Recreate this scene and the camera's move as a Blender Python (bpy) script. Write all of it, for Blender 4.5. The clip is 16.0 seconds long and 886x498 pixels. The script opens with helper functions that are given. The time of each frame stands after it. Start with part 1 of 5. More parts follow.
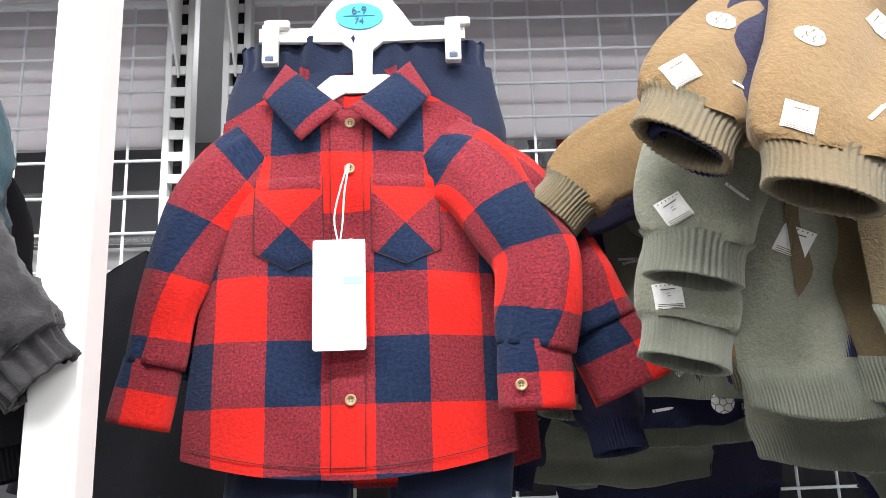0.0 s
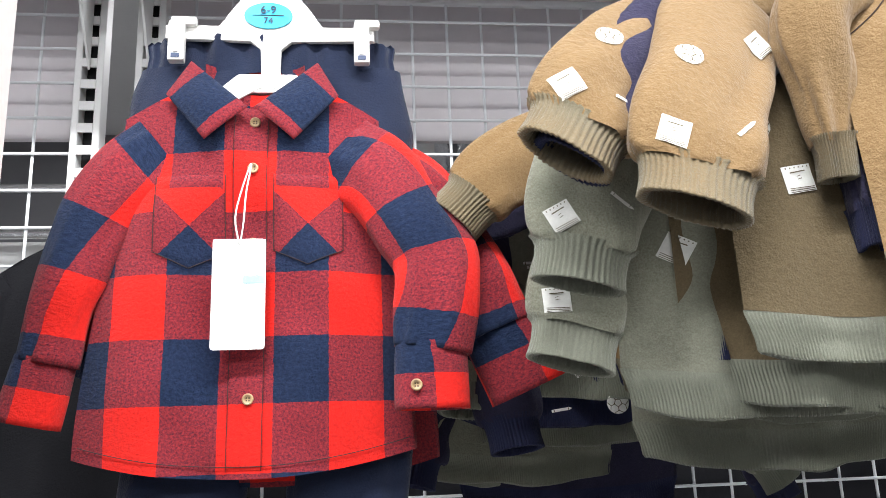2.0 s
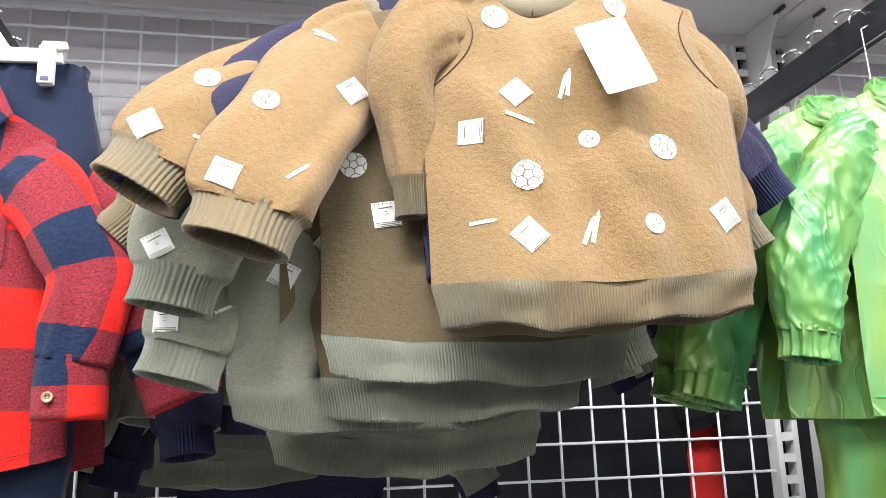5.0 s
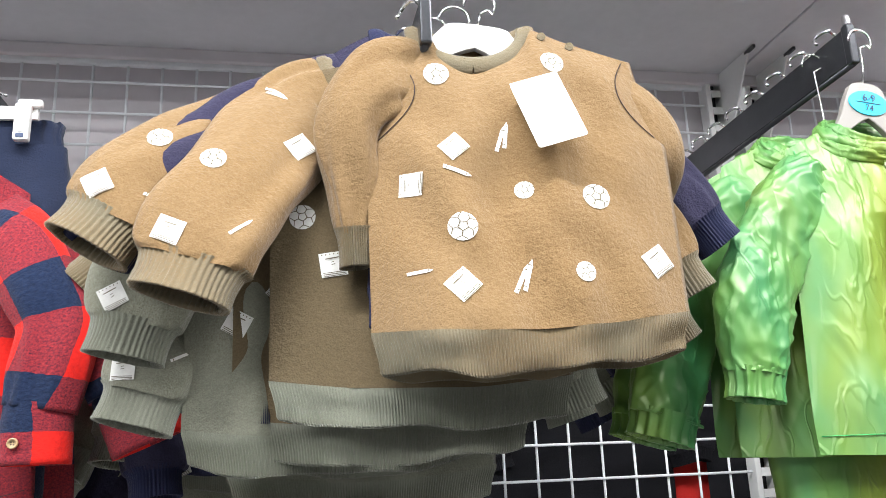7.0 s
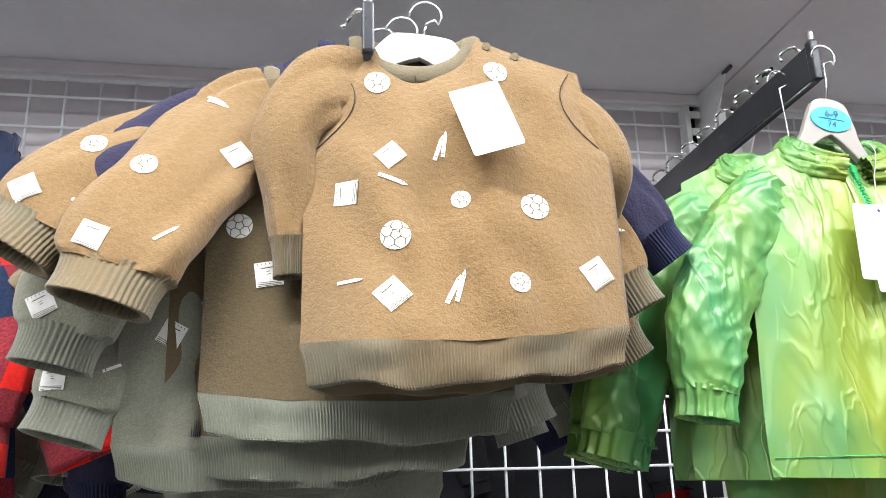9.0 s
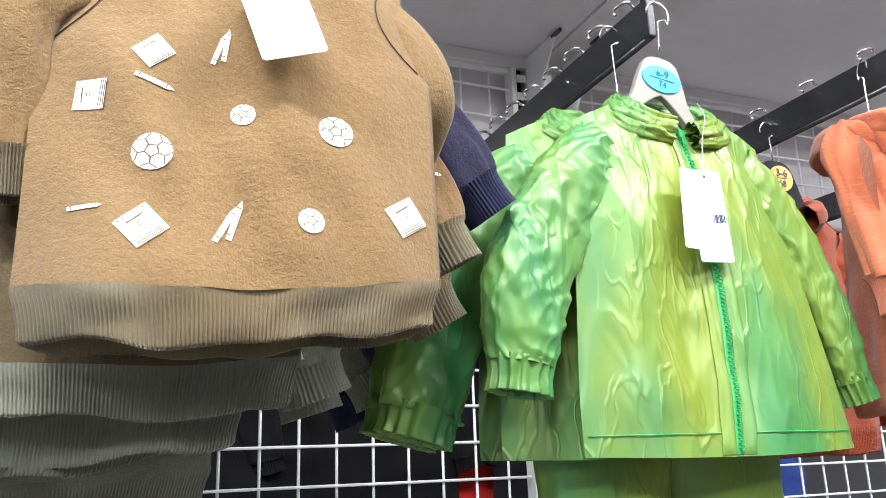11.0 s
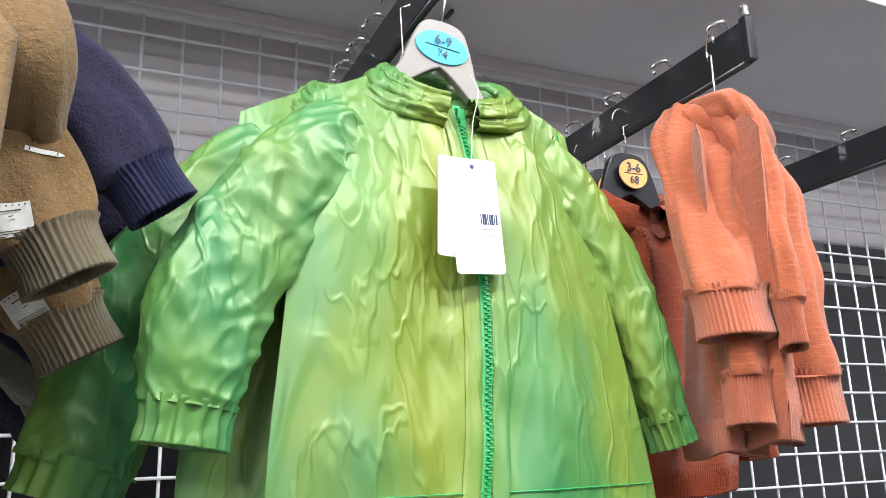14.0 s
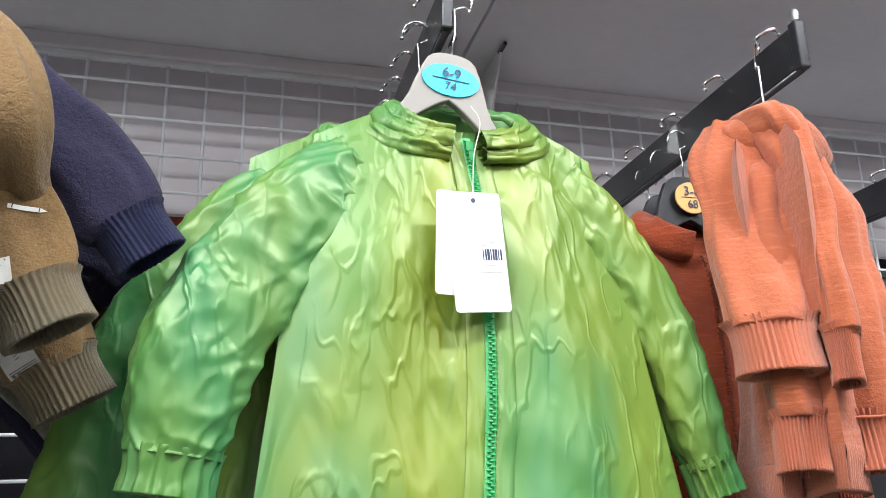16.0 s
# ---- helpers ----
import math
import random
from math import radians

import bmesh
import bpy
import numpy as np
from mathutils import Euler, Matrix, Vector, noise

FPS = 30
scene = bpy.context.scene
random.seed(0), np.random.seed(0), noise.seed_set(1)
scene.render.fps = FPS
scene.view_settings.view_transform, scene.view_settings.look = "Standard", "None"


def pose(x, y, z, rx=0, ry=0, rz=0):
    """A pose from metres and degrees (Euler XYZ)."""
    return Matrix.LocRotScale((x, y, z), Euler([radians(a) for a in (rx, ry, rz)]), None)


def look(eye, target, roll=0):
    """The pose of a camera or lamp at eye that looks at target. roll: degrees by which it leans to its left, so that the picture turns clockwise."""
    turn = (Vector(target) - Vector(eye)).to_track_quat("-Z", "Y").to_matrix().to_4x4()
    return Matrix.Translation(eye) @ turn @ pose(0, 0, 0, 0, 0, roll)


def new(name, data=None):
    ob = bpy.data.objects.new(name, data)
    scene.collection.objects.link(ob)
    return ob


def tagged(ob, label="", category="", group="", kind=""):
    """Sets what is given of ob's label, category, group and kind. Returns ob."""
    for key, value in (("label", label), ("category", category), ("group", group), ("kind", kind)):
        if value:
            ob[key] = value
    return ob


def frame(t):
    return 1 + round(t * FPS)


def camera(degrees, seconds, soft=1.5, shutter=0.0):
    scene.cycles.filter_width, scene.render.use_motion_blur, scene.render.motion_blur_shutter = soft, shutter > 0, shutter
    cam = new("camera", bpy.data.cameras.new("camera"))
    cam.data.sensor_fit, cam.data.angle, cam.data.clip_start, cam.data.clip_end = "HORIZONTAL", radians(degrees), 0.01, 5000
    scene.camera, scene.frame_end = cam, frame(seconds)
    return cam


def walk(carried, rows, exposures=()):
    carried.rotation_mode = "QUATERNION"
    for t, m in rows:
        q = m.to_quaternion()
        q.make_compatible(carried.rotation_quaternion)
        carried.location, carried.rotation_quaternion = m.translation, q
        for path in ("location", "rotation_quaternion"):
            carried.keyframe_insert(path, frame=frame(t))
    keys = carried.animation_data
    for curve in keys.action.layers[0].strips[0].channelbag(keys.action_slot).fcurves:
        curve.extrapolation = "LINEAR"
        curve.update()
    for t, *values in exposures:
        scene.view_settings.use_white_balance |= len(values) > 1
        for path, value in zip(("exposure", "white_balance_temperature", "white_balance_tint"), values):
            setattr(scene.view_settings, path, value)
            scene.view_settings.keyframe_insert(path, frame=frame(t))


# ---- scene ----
cam = camera(57.87, 16.0, soft=0.8)
PATH = [
    (0, (-0.0135, -0.0354, 1.4728), (0.0384, 1.9105, 1.9315), -2.00),
    (0.5, (-0.0141, -0.0378, 1.4713), (0.0341, 1.9087, 1.9284), -1.64),
    (1, (-0.0105, -0.0390, 1.4693), (0.0327, 1.9074, 1.9270), -1.13),
    (1.5, (0.0019, -0.0454, 1.4707), (0.0886, 1.9001, 1.9265), -1.33),
    (2, (0.0194, -0.0491, 1.4707), (0.2311, 1.8872, 1.9245), -2.02),
    (2.5, (0.0371, -0.0565, 1.4698), (0.3436, 1.8673, 1.9226), -2.34),
    (3, (0.0749, -0.0725, 1.4735), (0.4668, 1.8377, 1.9179), -2.84),
    (3.5, (0.1311, -0.0900, 1.4750), (0.5462, 1.8169, 1.9125), -2.36),
    (4, (0.2010, -0.1123, 1.4802), (0.5926, 1.8017, 1.9083), -1.65),
    (4.5, (0.2529, -0.1310, 1.4802), (0.6383, 1.7854, 1.9031), -1.68),
    (4.7, (0.2701, -0.1390, 1.4778), (0.6584, 1.7760, 1.9042), -1.75),
    (6.8, (0.3513, -0.1899, 1.4837), (0.7027, 1.7188, 1.9670), -2.35),
    (7, (0.3535, -0.1924, 1.4862), (0.6984, 1.7118, 1.9913), -2.26),
    (7.5, (0.3603, -0.1940, 1.4882), (0.6908, 1.6984, 2.0443), -2.11),
    (8, (0.3710, -0.1902, 1.4852), (0.6883, 1.6987, 2.0609), -1.71),
    (8.2, (0.3823, -0.1930, 1.4821), (0.6763, 1.6974, 2.0653), -1.82),
    (10.3, (0.4624, -0.1212, 1.4687), (0.9958, 1.7336, 1.9931), -1.18),
    (10.5, (0.4666, -0.1045, 1.4714), (1.0598, 1.7347, 1.9868), -1.29),
    (11, (0.4749, -0.0636, 1.4798), (1.2252, 1.7210, 1.9818), -1.95),
    (11.5, (0.4858, -0.0429, 1.4824), (1.3412, 1.7013, 1.9576), -2.26),
    (12, (0.5125, -0.0220, 1.4886), (1.4437, 1.6914, 1.9329), -2.31),
    (12.5, (0.5536, -0.0132, 1.4913), (1.4692, 1.7065, 1.9431), -2.51),
    (13, (0.6147, -0.0077, 1.5042), (1.4911, 1.7315, 1.9593), -2.12),
    (13.5, (0.6882, -0.0059, 1.5122), (1.5304, 1.7473, 1.9779), -1.98),
    (14, (0.7478, -0.0028, 1.5232), (1.5565, 1.7591, 2.0148), -1.67),
    (14.5, (0.7935, 0.0019, 1.5265), (1.5058, 1.7924, 2.0619), -1.33),
    (15, (0.8272, 0.0021, 1.5235), (1.4262, 1.8184, 2.1087), -0.86),
    (15.5, (0.8394, -0.0054, 1.5268), (1.3767, 1.8284, 2.1169), -1.13),
    (16, (0.8520, -0.0135, 1.5282), (1.3559, 1.8305, 2.1163), -1.45),
]
walk(cam, [(t, look(eye, target, roll)) for t, eye, target, roll in PATH],
     exposures=((0.0, 0.0), (2.5, 0.05), (4.5, 0.30), (7.5, 0.06), (10.5, 0.06), (12.5, 0.02), (14.0, -0.32), (16.0, -0.40)))

from mathutils.bvhtree import BVHTree

# ---- light: a shop hall with rows of cool ceiling lamps ----
world = bpy.data.worlds.new("shop_air")
world.use_nodes = True
world.node_tree.nodes["Background"].inputs[0].default_value = (0.8, 0.85, 1.0, 1)
world.node_tree.nodes["Background"].inputs[1].default_value = 0.25
scene.world = world

CEILING_Z = 3.1


def ceiling_lamp(x, y, sx, sy, power, color=(0.97, 0.98, 1.0)):
    d = bpy.data.lights.new("ceiling_lamp", "AREA")
    d.shape, d.size, d.size_y, d.energy, d.color = "RECTANGLE", sx, sy, power, color
    ob = new("ceiling_lamp", d)
    ob.matrix_world = pose(x, y, CEILING_Z - 0.06)
    return ob


for lx in (-1.9, 0.0, 1.9):
    ceiling_lamp(lx, -0.45, 1.3, 0.16, 88)
for ly in (-2.6, -4.6, -6.6):
    ceiling_lamp(-1.6, ly, 2.2, 0.2, 125)
    ceiling_lamp(2.2, ly, 2.2, 0.2, 125)
ceiling_lamp(0.2, 2.9, 2.4, 0.3, 30)


# ---- materials ----
def nodes_of(name):
    m = bpy.data.materials.new(name)
    m.use_nodes = True
    nt = m.node_tree
    return m, nt, nt.nodes["Principled BSDF"]


def add(nt, kind, **values):
    n = nt.nodes.new(kind)
    for k, v in values.items():
        if k in n.inputs:
            n.inputs[k].default_value = v
    return n


def mixed(nt, fac, a, b, blend="MIX"):
    n = nt.nodes.new("ShaderNodeMix")
    n.data_type, n.blend_type = "RGBA", blend
    if isinstance(fac, (int, float)):
        n.inputs[0].default_value = fac
    else:
        nt.links.new(fac, n.inputs[0])
    for slot, v in ((6, a), (7, b)):
        if isinstance(v, tuple):
            n.inputs[slot].default_value = (*v, 1)
        else:
            nt.links.new(v, n.inputs[slot])
    return n.outputs[2]


def ramp(nt, fac, lo, hi):
    n = nt.nodes.new("ShaderNodeMapRange")
    nt.links.new(fac, n.inputs[0])
    n.inputs[1].default_value, n.inputs[2].default_value = lo, hi
    return n.outputs[0]


def calc(nt, op, a, b=None):
    n = nt.nodes.new("ShaderNodeMath")
    n.operation = op
    for slot, v in ((0, a), (1, b)):
        if v is None:
            continue
        if isinstance(v, (int, float)):
            n.inputs[slot].default_value = v
        else:
            nt.links.new(v, n.inputs[slot])
    return n.outputs[0]


def noise_at(nt, coord, scale, detail=2.0, rough=0.5):
    n = add(nt, "ShaderNodeTexNoise", Scale=scale, Detail=detail, Roughness=rough)
    nt.links.new(coord, n.inputs["Vector"])
    return n.outputs["Fac"]


def bumped(nt, bsdf, height, strength, distance):
    b = add(nt, "ShaderNodeBump", Strength=strength, Distance=distance)
    nt.links.new(height, b.inputs["Height"])
    nt.links.new(b.outputs[0], bsdf.inputs["Normal"])


def cloth(name, a, b, fine=900.0, bump=0.35, rough=0.9, sheen=0.25, patch=9.0, slub=0.0):
    """Woven or brushed cloth: two tones in large patches, fine fibre grain and relief."""
    m, nt, p = nodes_of(name)
    co = nt.nodes.new("ShaderNodeTexCoord").outputs["Object"]
    big = ramp(nt, noise_at(nt, co, patch, 3), 0.35, 0.65)
    grain = noise_at(nt, co, fine, 2, 0.7)
    tuft = noise_at(nt, co, fine * 0.3, 3, 0.6)
    col = mixed(nt, big, a, b)
    col = mixed(nt, ramp(nt, grain, 0.3, 0.7), col, tuple(min(1.0, c * 1.22) for c in b)) if slub == 0 else col
    dark = tuple(c * 0.72 for c in a)
    col = mixed(nt, calc(nt, "MULTIPLY", ramp(nt, tuft, 0.4, 0.8), 0.3), col, dark)
    if slub:
        uv = nt.nodes.new("ShaderNodeTexCoord").outputs["Object"]
        mp = nt.nodes.new("ShaderNodeMapping")
        mp.inputs["Scale"].default_value = (40, 40, 420)
        nt.links.new(uv, mp.inputs[0])
        streak = noise_at(nt, mp.outputs[0], 1.0, 2, 0.5)
        col = mixed(nt, calc(nt, "MULTIPLY", ramp(nt, streak, 0.52, 0.7), slub), col, tuple(min(1, c * 1.5 + 0.05) for c in b))
    nt.links.new(col, p.inputs["Base Color"])
    p.inputs["Roughness"].default_value = rough
    p.inputs["Sheen Weight"].default_value = sheen
    p.inputs["Sheen Roughness"].default_value = 0.5
    p.inputs["Specular IOR Level"].default_value = 0.15
    h = calc(nt, "ADD", grain, calc(nt, "MULTIPLY", tuft, 2.0))
    bumped(nt, p, h, min(1.0, bump * 1.7), 0.0014)
    return m


def plaid(name, period=0.104, turn=0.0, off=(0.0, 0.0), side=0.0):
    """Brushed buffalo check in red and navy; the mixed fields show both yarns in a twill."""
    m, nt, p = nodes_of(name)
    uv = nt.nodes.new("ShaderNodeUVMap").outputs[0]
    mp = nt.nodes.new("ShaderNodeMapping")
    mp.inputs["Location"].default_value = (*off, 0)
    mp.inputs["Rotation"].default_value = (0, 0, radians(turn))
    nt.links.new(uv, mp.inputs[0])
    wob = noise_at(nt, mp.outputs[0], 160, 2)
    s = nt.nodes.new("ShaderNodeSeparateXYZ")
    nt.links.new(mp.outputs[0], s.inputs[0])
    shake = calc(nt, "MULTIPLY", calc(nt, "SUBTRACT", wob, 0.5), 0.0022)

    def band(c, size):
        f = calc(nt, "FRACT", calc(nt, "DIVIDE", calc(nt, "ADD", calc(nt, "ADD", c, shake), 20 * size), size))
        return calc(nt, "LESS_THAN", f, 0.5)

    cx, cz = band(s.outputs[0], period), band(s.outputs[1], period * 1.21)
    grain = noise_at(nt, mp.outputs[0], 1500, 2, 0.6)
    fuzz = noise_at(nt, mp.outputs[0], 260, 3, 0.65)
    red = mixed(nt, ramp(nt, fuzz, 0.3, 0.75), (0.74, 0.022, 0.014), (0.55, 0.014, 0.012))
    navy = mixed(nt, ramp(nt, fuzz, 0.3, 0.7), (0.007, 0.013, 0.034), (0.017, 0.030, 0.072))
    knit = calc(nt, "ADD", calc(nt, "MULTIPLY", noise_at(nt, mp.outputs[0], 700, 2, 0.7), 0.45), calc(nt, "MULTIPLY", noise_at(nt, mp.outputs[0], 380, 3, 0.65), 0.72))
    both = mixed(nt, ramp(nt, knit, 0.36, 0.78), (0.022, 0.010, 0.024), (0.37, 0.034, 0.038))
    total = calc(nt, "ADD", cx, cz)
    col = mixed(nt, calc(nt, "GREATER_THAN", total, 0.5), red, both)
    col = mixed(nt, calc(nt, "GREATER_THAN", total, 1.5), col, navy)
    nt.links.new(col, p.inputs["Base Color"])
    p.inputs["Roughness"].default_value = 0.92
    p.inputs["Sheen Weight"].default_value = 0.08
    p.inputs["Specular IOR Level"].default_value = 0.12
    bumped(nt, p, calc(nt, "ADD", grain, calc(nt, "MULTIPLY", fuzz, 2.5)), 0.6, 0.0014)
    return m


def nylon(name, a, b, c):
    """Thin changeant nylon: hue drifts in broad lengthwise patches, yellow and emerald as on lit and shaded folds, with
    a soft yellowish gloss and sharp creases.
    """
    m, nt, p = nodes_of(name)
    co = nt.nodes.new("ShaderNodeTexCoord").outputs["Object"]

    def stretched(turn, squash):
        st = nt.nodes.new("ShaderNodeMapping")
        st.inputs["Rotation"].default_value = (0, turn, 0)
        st.inputs["Scale"].default_value = (1.0, 1.0, squash)
        nt.links.new(co, st.inputs[0])
        return st.outputs[0]

    def ridges(coord, scale, sharp, height):
        """Creases: thin crests where a noise field crosses its middle."""
        n = noise_at(nt, coord, scale, 2.0, 0.45)
        away = calc(nt, "ABSOLUTE", calc(nt, "SUBTRACT", n, 0.5))
        crest = nt.nodes.new("ShaderNodeMapRange")
        crest.interpolation_type = "SMOOTHSTEP"
        nt.links.new(away, crest.inputs[0])
        crest.inputs[1].default_value, crest.inputs[2].default_value = 0.0, sharp
        crest.inputs[3].default_value, crest.inputs[4].default_value = 1.0, 0.0
        return calc(nt, "MULTIPLY", crest.outputs[0], height)

    long_way, slant, other = stretched(0.25, 0.30), stretched(1.0, 0.38), stretched(-0.95, 0.38)
    big = noise_at(nt, long_way, 7.0, 2, 0.5)
    mid = noise_at(nt, slant, 12.0, 3, 0.55)
    # the light's yellow and emerald on the folds, painted in as noise patches
    col = mixed(nt, ramp(nt, big, 0.36, 0.62), a, b)
    col = mixed(nt, calc(nt, "MULTIPLY", ramp(nt, mid, 0.48, 0.66), 0.45), col, c)
    nt.links.new(col, p.inputs["Base Color"])
    p.inputs["Roughness"].default_value = 0.38
    p.inputs["Specular IOR Level"].default_value = 0.62
    p.inputs["Specular Tint"].default_value = (0.95, 1.0, 0.70, 1)
    p.inputs["Sheen Weight"].default_value = 0.12
    p.inputs["Sheen Roughness"].default_value = 0.35
    p.inputs["Sheen Tint"].default_value = (0.8, 1.0, 0.4, 1)
    weave = noise_at(nt, co, 2600, 1)
    where = ramp(nt, noise_at(nt, co, 8.0, 2), 0.38, 0.56)
    fine = calc(nt, "MULTIPLY", calc(nt, "ADD", ridges(slant, 22.0, 0.035, 0.70), ridges(other, 28.0, 0.035, 0.60)), where)
    h = calc(nt, "ADD", ridges(long_way, 12.0, 0.05, 0.8), fine)
    h = calc(nt, "ADD", h, calc(nt, "MULTIPLY", noise_at(nt, slant, 16.0, 2), 0.35))
    bumped(nt, p, calc(nt, "ADD", calc(nt, "MULTIPLY", weave, 0.02), h), 0.30, 0.0055)
    return m


def plain(name, col, rough=0.5, metal=0.0, vary=0.12, scale=30.0, bump=0.0, coat=0.0):
    m, nt, p = nodes_of(name)
    co = nt.nodes.new("ShaderNodeTexCoord").outputs["Object"]
    f = noise_at(nt, co, scale, 4, 0.6)
    g = noise_at(nt, co, scale * 14, 2, 0.6)
    k = calc(nt, "ADD", calc(nt, "MULTIPLY", f, 0.7), calc(nt, "MULTIPLY", g, 0.3))
    c = mixed(nt, ramp(nt, k, 0.3, 0.7), tuple(v * (1 - vary) for v in col), tuple(min(1, v * (1 + vary)) for v in col))
    nt.links.new(c, p.inputs["Base Color"])
    nt.links.new(calc(nt, "ADD", calc(nt, "MULTIPLY", g, 0.15), rough - 0.07), p.inputs["Roughness"])
    p.inputs["Metallic"].default_value = metal
    p.inputs["Coat Weight"].default_value = coat
    if bump:
        bumped(nt, p, k, bump, 0.002)
    return m


PLAID = plaid("red_navy_check", off=(0.078, 0.339))
PLAID_SLEEVE = plaid("red_navy_check_sleeve", off=(0.02, 0.03))
PLAID_BIAS = plaid("red_navy_check_bias", turn=45.0, off=(0.0, 0.063))
PLAID_COLLAR = plaid("red_navy_check_collar", turn=45.0, off=(0.04, 0.088))
NAVY_TWILL = cloth("navy_twill", (0.006, 0.008, 0.018), (0.012, 0.019, 0.046), 1400, 0.25, 0.8, 0.15)
TAN = cloth("tan_fleece", (0.168, 0.098, 0.036), (0.190, 0.122, 0.058), 620, 0.4, 0.93, 0.2, patch=5.0)
TAN_RIB = cloth("tan_rib", (0.195, 0.125, 0.056), (0.130, 0.116, 0.078), 1300, 0.3, 0.93, 0.2, patch=11.0)
OLIVE = cloth("olive_grey_fleece", (0.150, 0.150, 0.108), (0.205, 0.208, 0.160), 620, 0.4, 0.93, 0.25)
OLIVE_RIB = cloth("olive_grey_rib", (0.155, 0.160, 0.120), (0.205, 0.213, 0.168), 1300, 0.3, 0.93, 0.25)
NAVY = cloth("navy_fleece", (0.018, 0.017, 0.033), (0.027, 0.025, 0.052), 620, 0.45, 0.93, 0.06)
NAVY_RIB = cloth("navy_rib", (0.015, 0.016, 0.036), (0.021, 0.025, 0.062), 1300, 0.3, 0.93, 0.06)
PRINT = plain("white_print", (0.72, 0.72, 0.68), 0.7, vary=0.1, scale=220, bump=0.2)
PRINT_LINE = plain("print_line", (0.10, 0.075, 0.04), 0.8)
GREEN = nylon("green_nylon", (0.045, 0.205, 0.058), (0.185, 0.240, 0.028), (0.036, 0.205, 0.115))
GREEN_ZIP = plain("green_zip", (0.03, 0.36, 0.10), 0.45, vary=0.15, scale=200)
ORANGE = cloth("terracotta_jersey", (0.37, 0.095, 0.040), (0.45, 0.130, 0.063), 800, 0.3, 0.92, 0.3, slub=0.28)
ORANGE_RIB = cloth("terracotta_rib", (0.38, 0.105, 0.055), (0.44, 0.135, 0.072), 1300, 0.3, 0.92, 0.3)
RUST = cloth("rust_jersey", (0.22, 0.036, 0.010), (0.29, 0.052, 0.016), 800, 0.3, 0.92, 0.3, slub=0.3)
BLACK_CLOTH = cloth("black_cloth", (0.004, 0.004, 0.005), (0.007, 0.007, 0.009), 900, 0.3, 0.9, 0.02)
CHARCOAL = cloth("charcoal_cloth", (0.017, 0.016, 0.018), (0.034, 0.031, 0.032), 900, 0.3, 0.85, 0.15)
TEAL = cloth("teal_cloth", (0.012, 0.032, 0.042), (0.03, 0.07, 0.09), 900, 0.3, 0.9, 0.2)
WHITE_PLASTIC = plain("white_plastic", (0.82, 0.81, 0.78), 0.35, vary=0.05)
GREY_PLASTIC = plain("warm_grey_plastic", (0.27, 0.25, 0.23), 0.4, vary=0.05)
CARD = plain("white_card", (0.86, 0.86, 0.85), 0.6, vary=0.03)
CARD_GREY = plain("grey_card_print", (0.55, 0.55, 0.55), 0.6, vary=0.04)
BLUE_LABEL = plain("blue_label", (0.02, 0.50, 0.70), 0.4, vary=0.05)
GOLD_LABEL = plain("gold_label", (0.72, 0.42, 0.14), 0.4, vary=0.05)
INK = plain("dark_ink", (0.02, 0.04, 0.10), 0.5)
PALE_INK = plain("pale_blue_ink", (0.35, 0.62, 0.70), 0.5)
THREAD = plain("white_thread", (0.8, 0.79, 0.75), 0.7)
SEAM = plain("dark_seam", (0.03, 0.02, 0.02), 0.9)
BUTTON = plain("horn_button", (0.42, 0.29, 0.15), 0.35, vary=0.3, scale=300, coat=0.3)
STEEL = plain("chrome_wire", (0.78, 0.78, 0.78), 0.2, 1.0, 0.05)
BLACK_METAL = plain("black_metal", (0.035, 0.037, 0.042), 0.3, 0.5, 0.2, coat=0.3)
WHITE_METAL = plain("white_enamel", (0.78, 0.78, 0.77), 0.4, vary=0.05, scale=12, bump=0.03)
MESH_METAL = plain("grey_white_enamel", (0.82, 0.84, 0.86), 0.35, vary=0.06)
POST_METAL = plain("white_post_enamel", (0.86, 0.84, 0.81), 0.5, vary=0.03, scale=8)
SHELF = plain("grey_shelf_board", (0.66, 0.65, 0.68), 0.6, vary=0.08, scale=4, bump=0.05)
BACKPANEL = plain("mauve_grey_panel", (0.72, 0.68, 0.70), 0.6, vary=0.05, scale=3)
DARK = plain("dark_gap", (0.02, 0.02, 0.022), 0.9)
FLOOR_MAT = plain("grey_floor_tile", (0.27, 0.265, 0.26), 0.35, vary=0.1, scale=5)
CEIL_MAT = plain("white_ceiling", (0.75, 0.75, 0.75), 0.8, vary=0.05, scale=3)
WALL_MAT = plain("shop_wall", (0.16, 0.16, 0.17), 0.8, vary=0.08, scale=2)


# ---- mesh helpers ----
def mesh_of(name, verts, faces, mat, uvs=None, smooth=True):
    me = bpy.data.meshes.new(name)
    me.from_pydata([tuple(map(float, v)) for v in verts], [], faces)
    if mat:
        me.materials.append(mat)
    if uvs is not None:
        lay = me.uv_layers.new(name="UVMap")
        idx = np.zeros(len(me.loops), int)
        me.loops.foreach_get("vertex_index", idx)
        lay.data.foreach_set("uv", np.asarray(uvs, float)[idx].ravel())
    me.polygons.foreach_set("use_smooth", [smooth] * len(me.polygons))
    me.update()
    return me


def part_of(name, me, parent, label="", kind=""):
    ob = new(name, me)
    ob.parent = parent
    return tagged(ob, label, kind=kind)


def part(name, bm, mat, parent, label="", smooth=False):
    me = bpy.data.meshes.new(name)
    bm.to_mesh(me)
    bm.free()
    me.materials.append(mat)
    me.polygons.foreach_set("use_smooth", [smooth] * len(me.polygons))
    return part_of(name, me, parent, label)


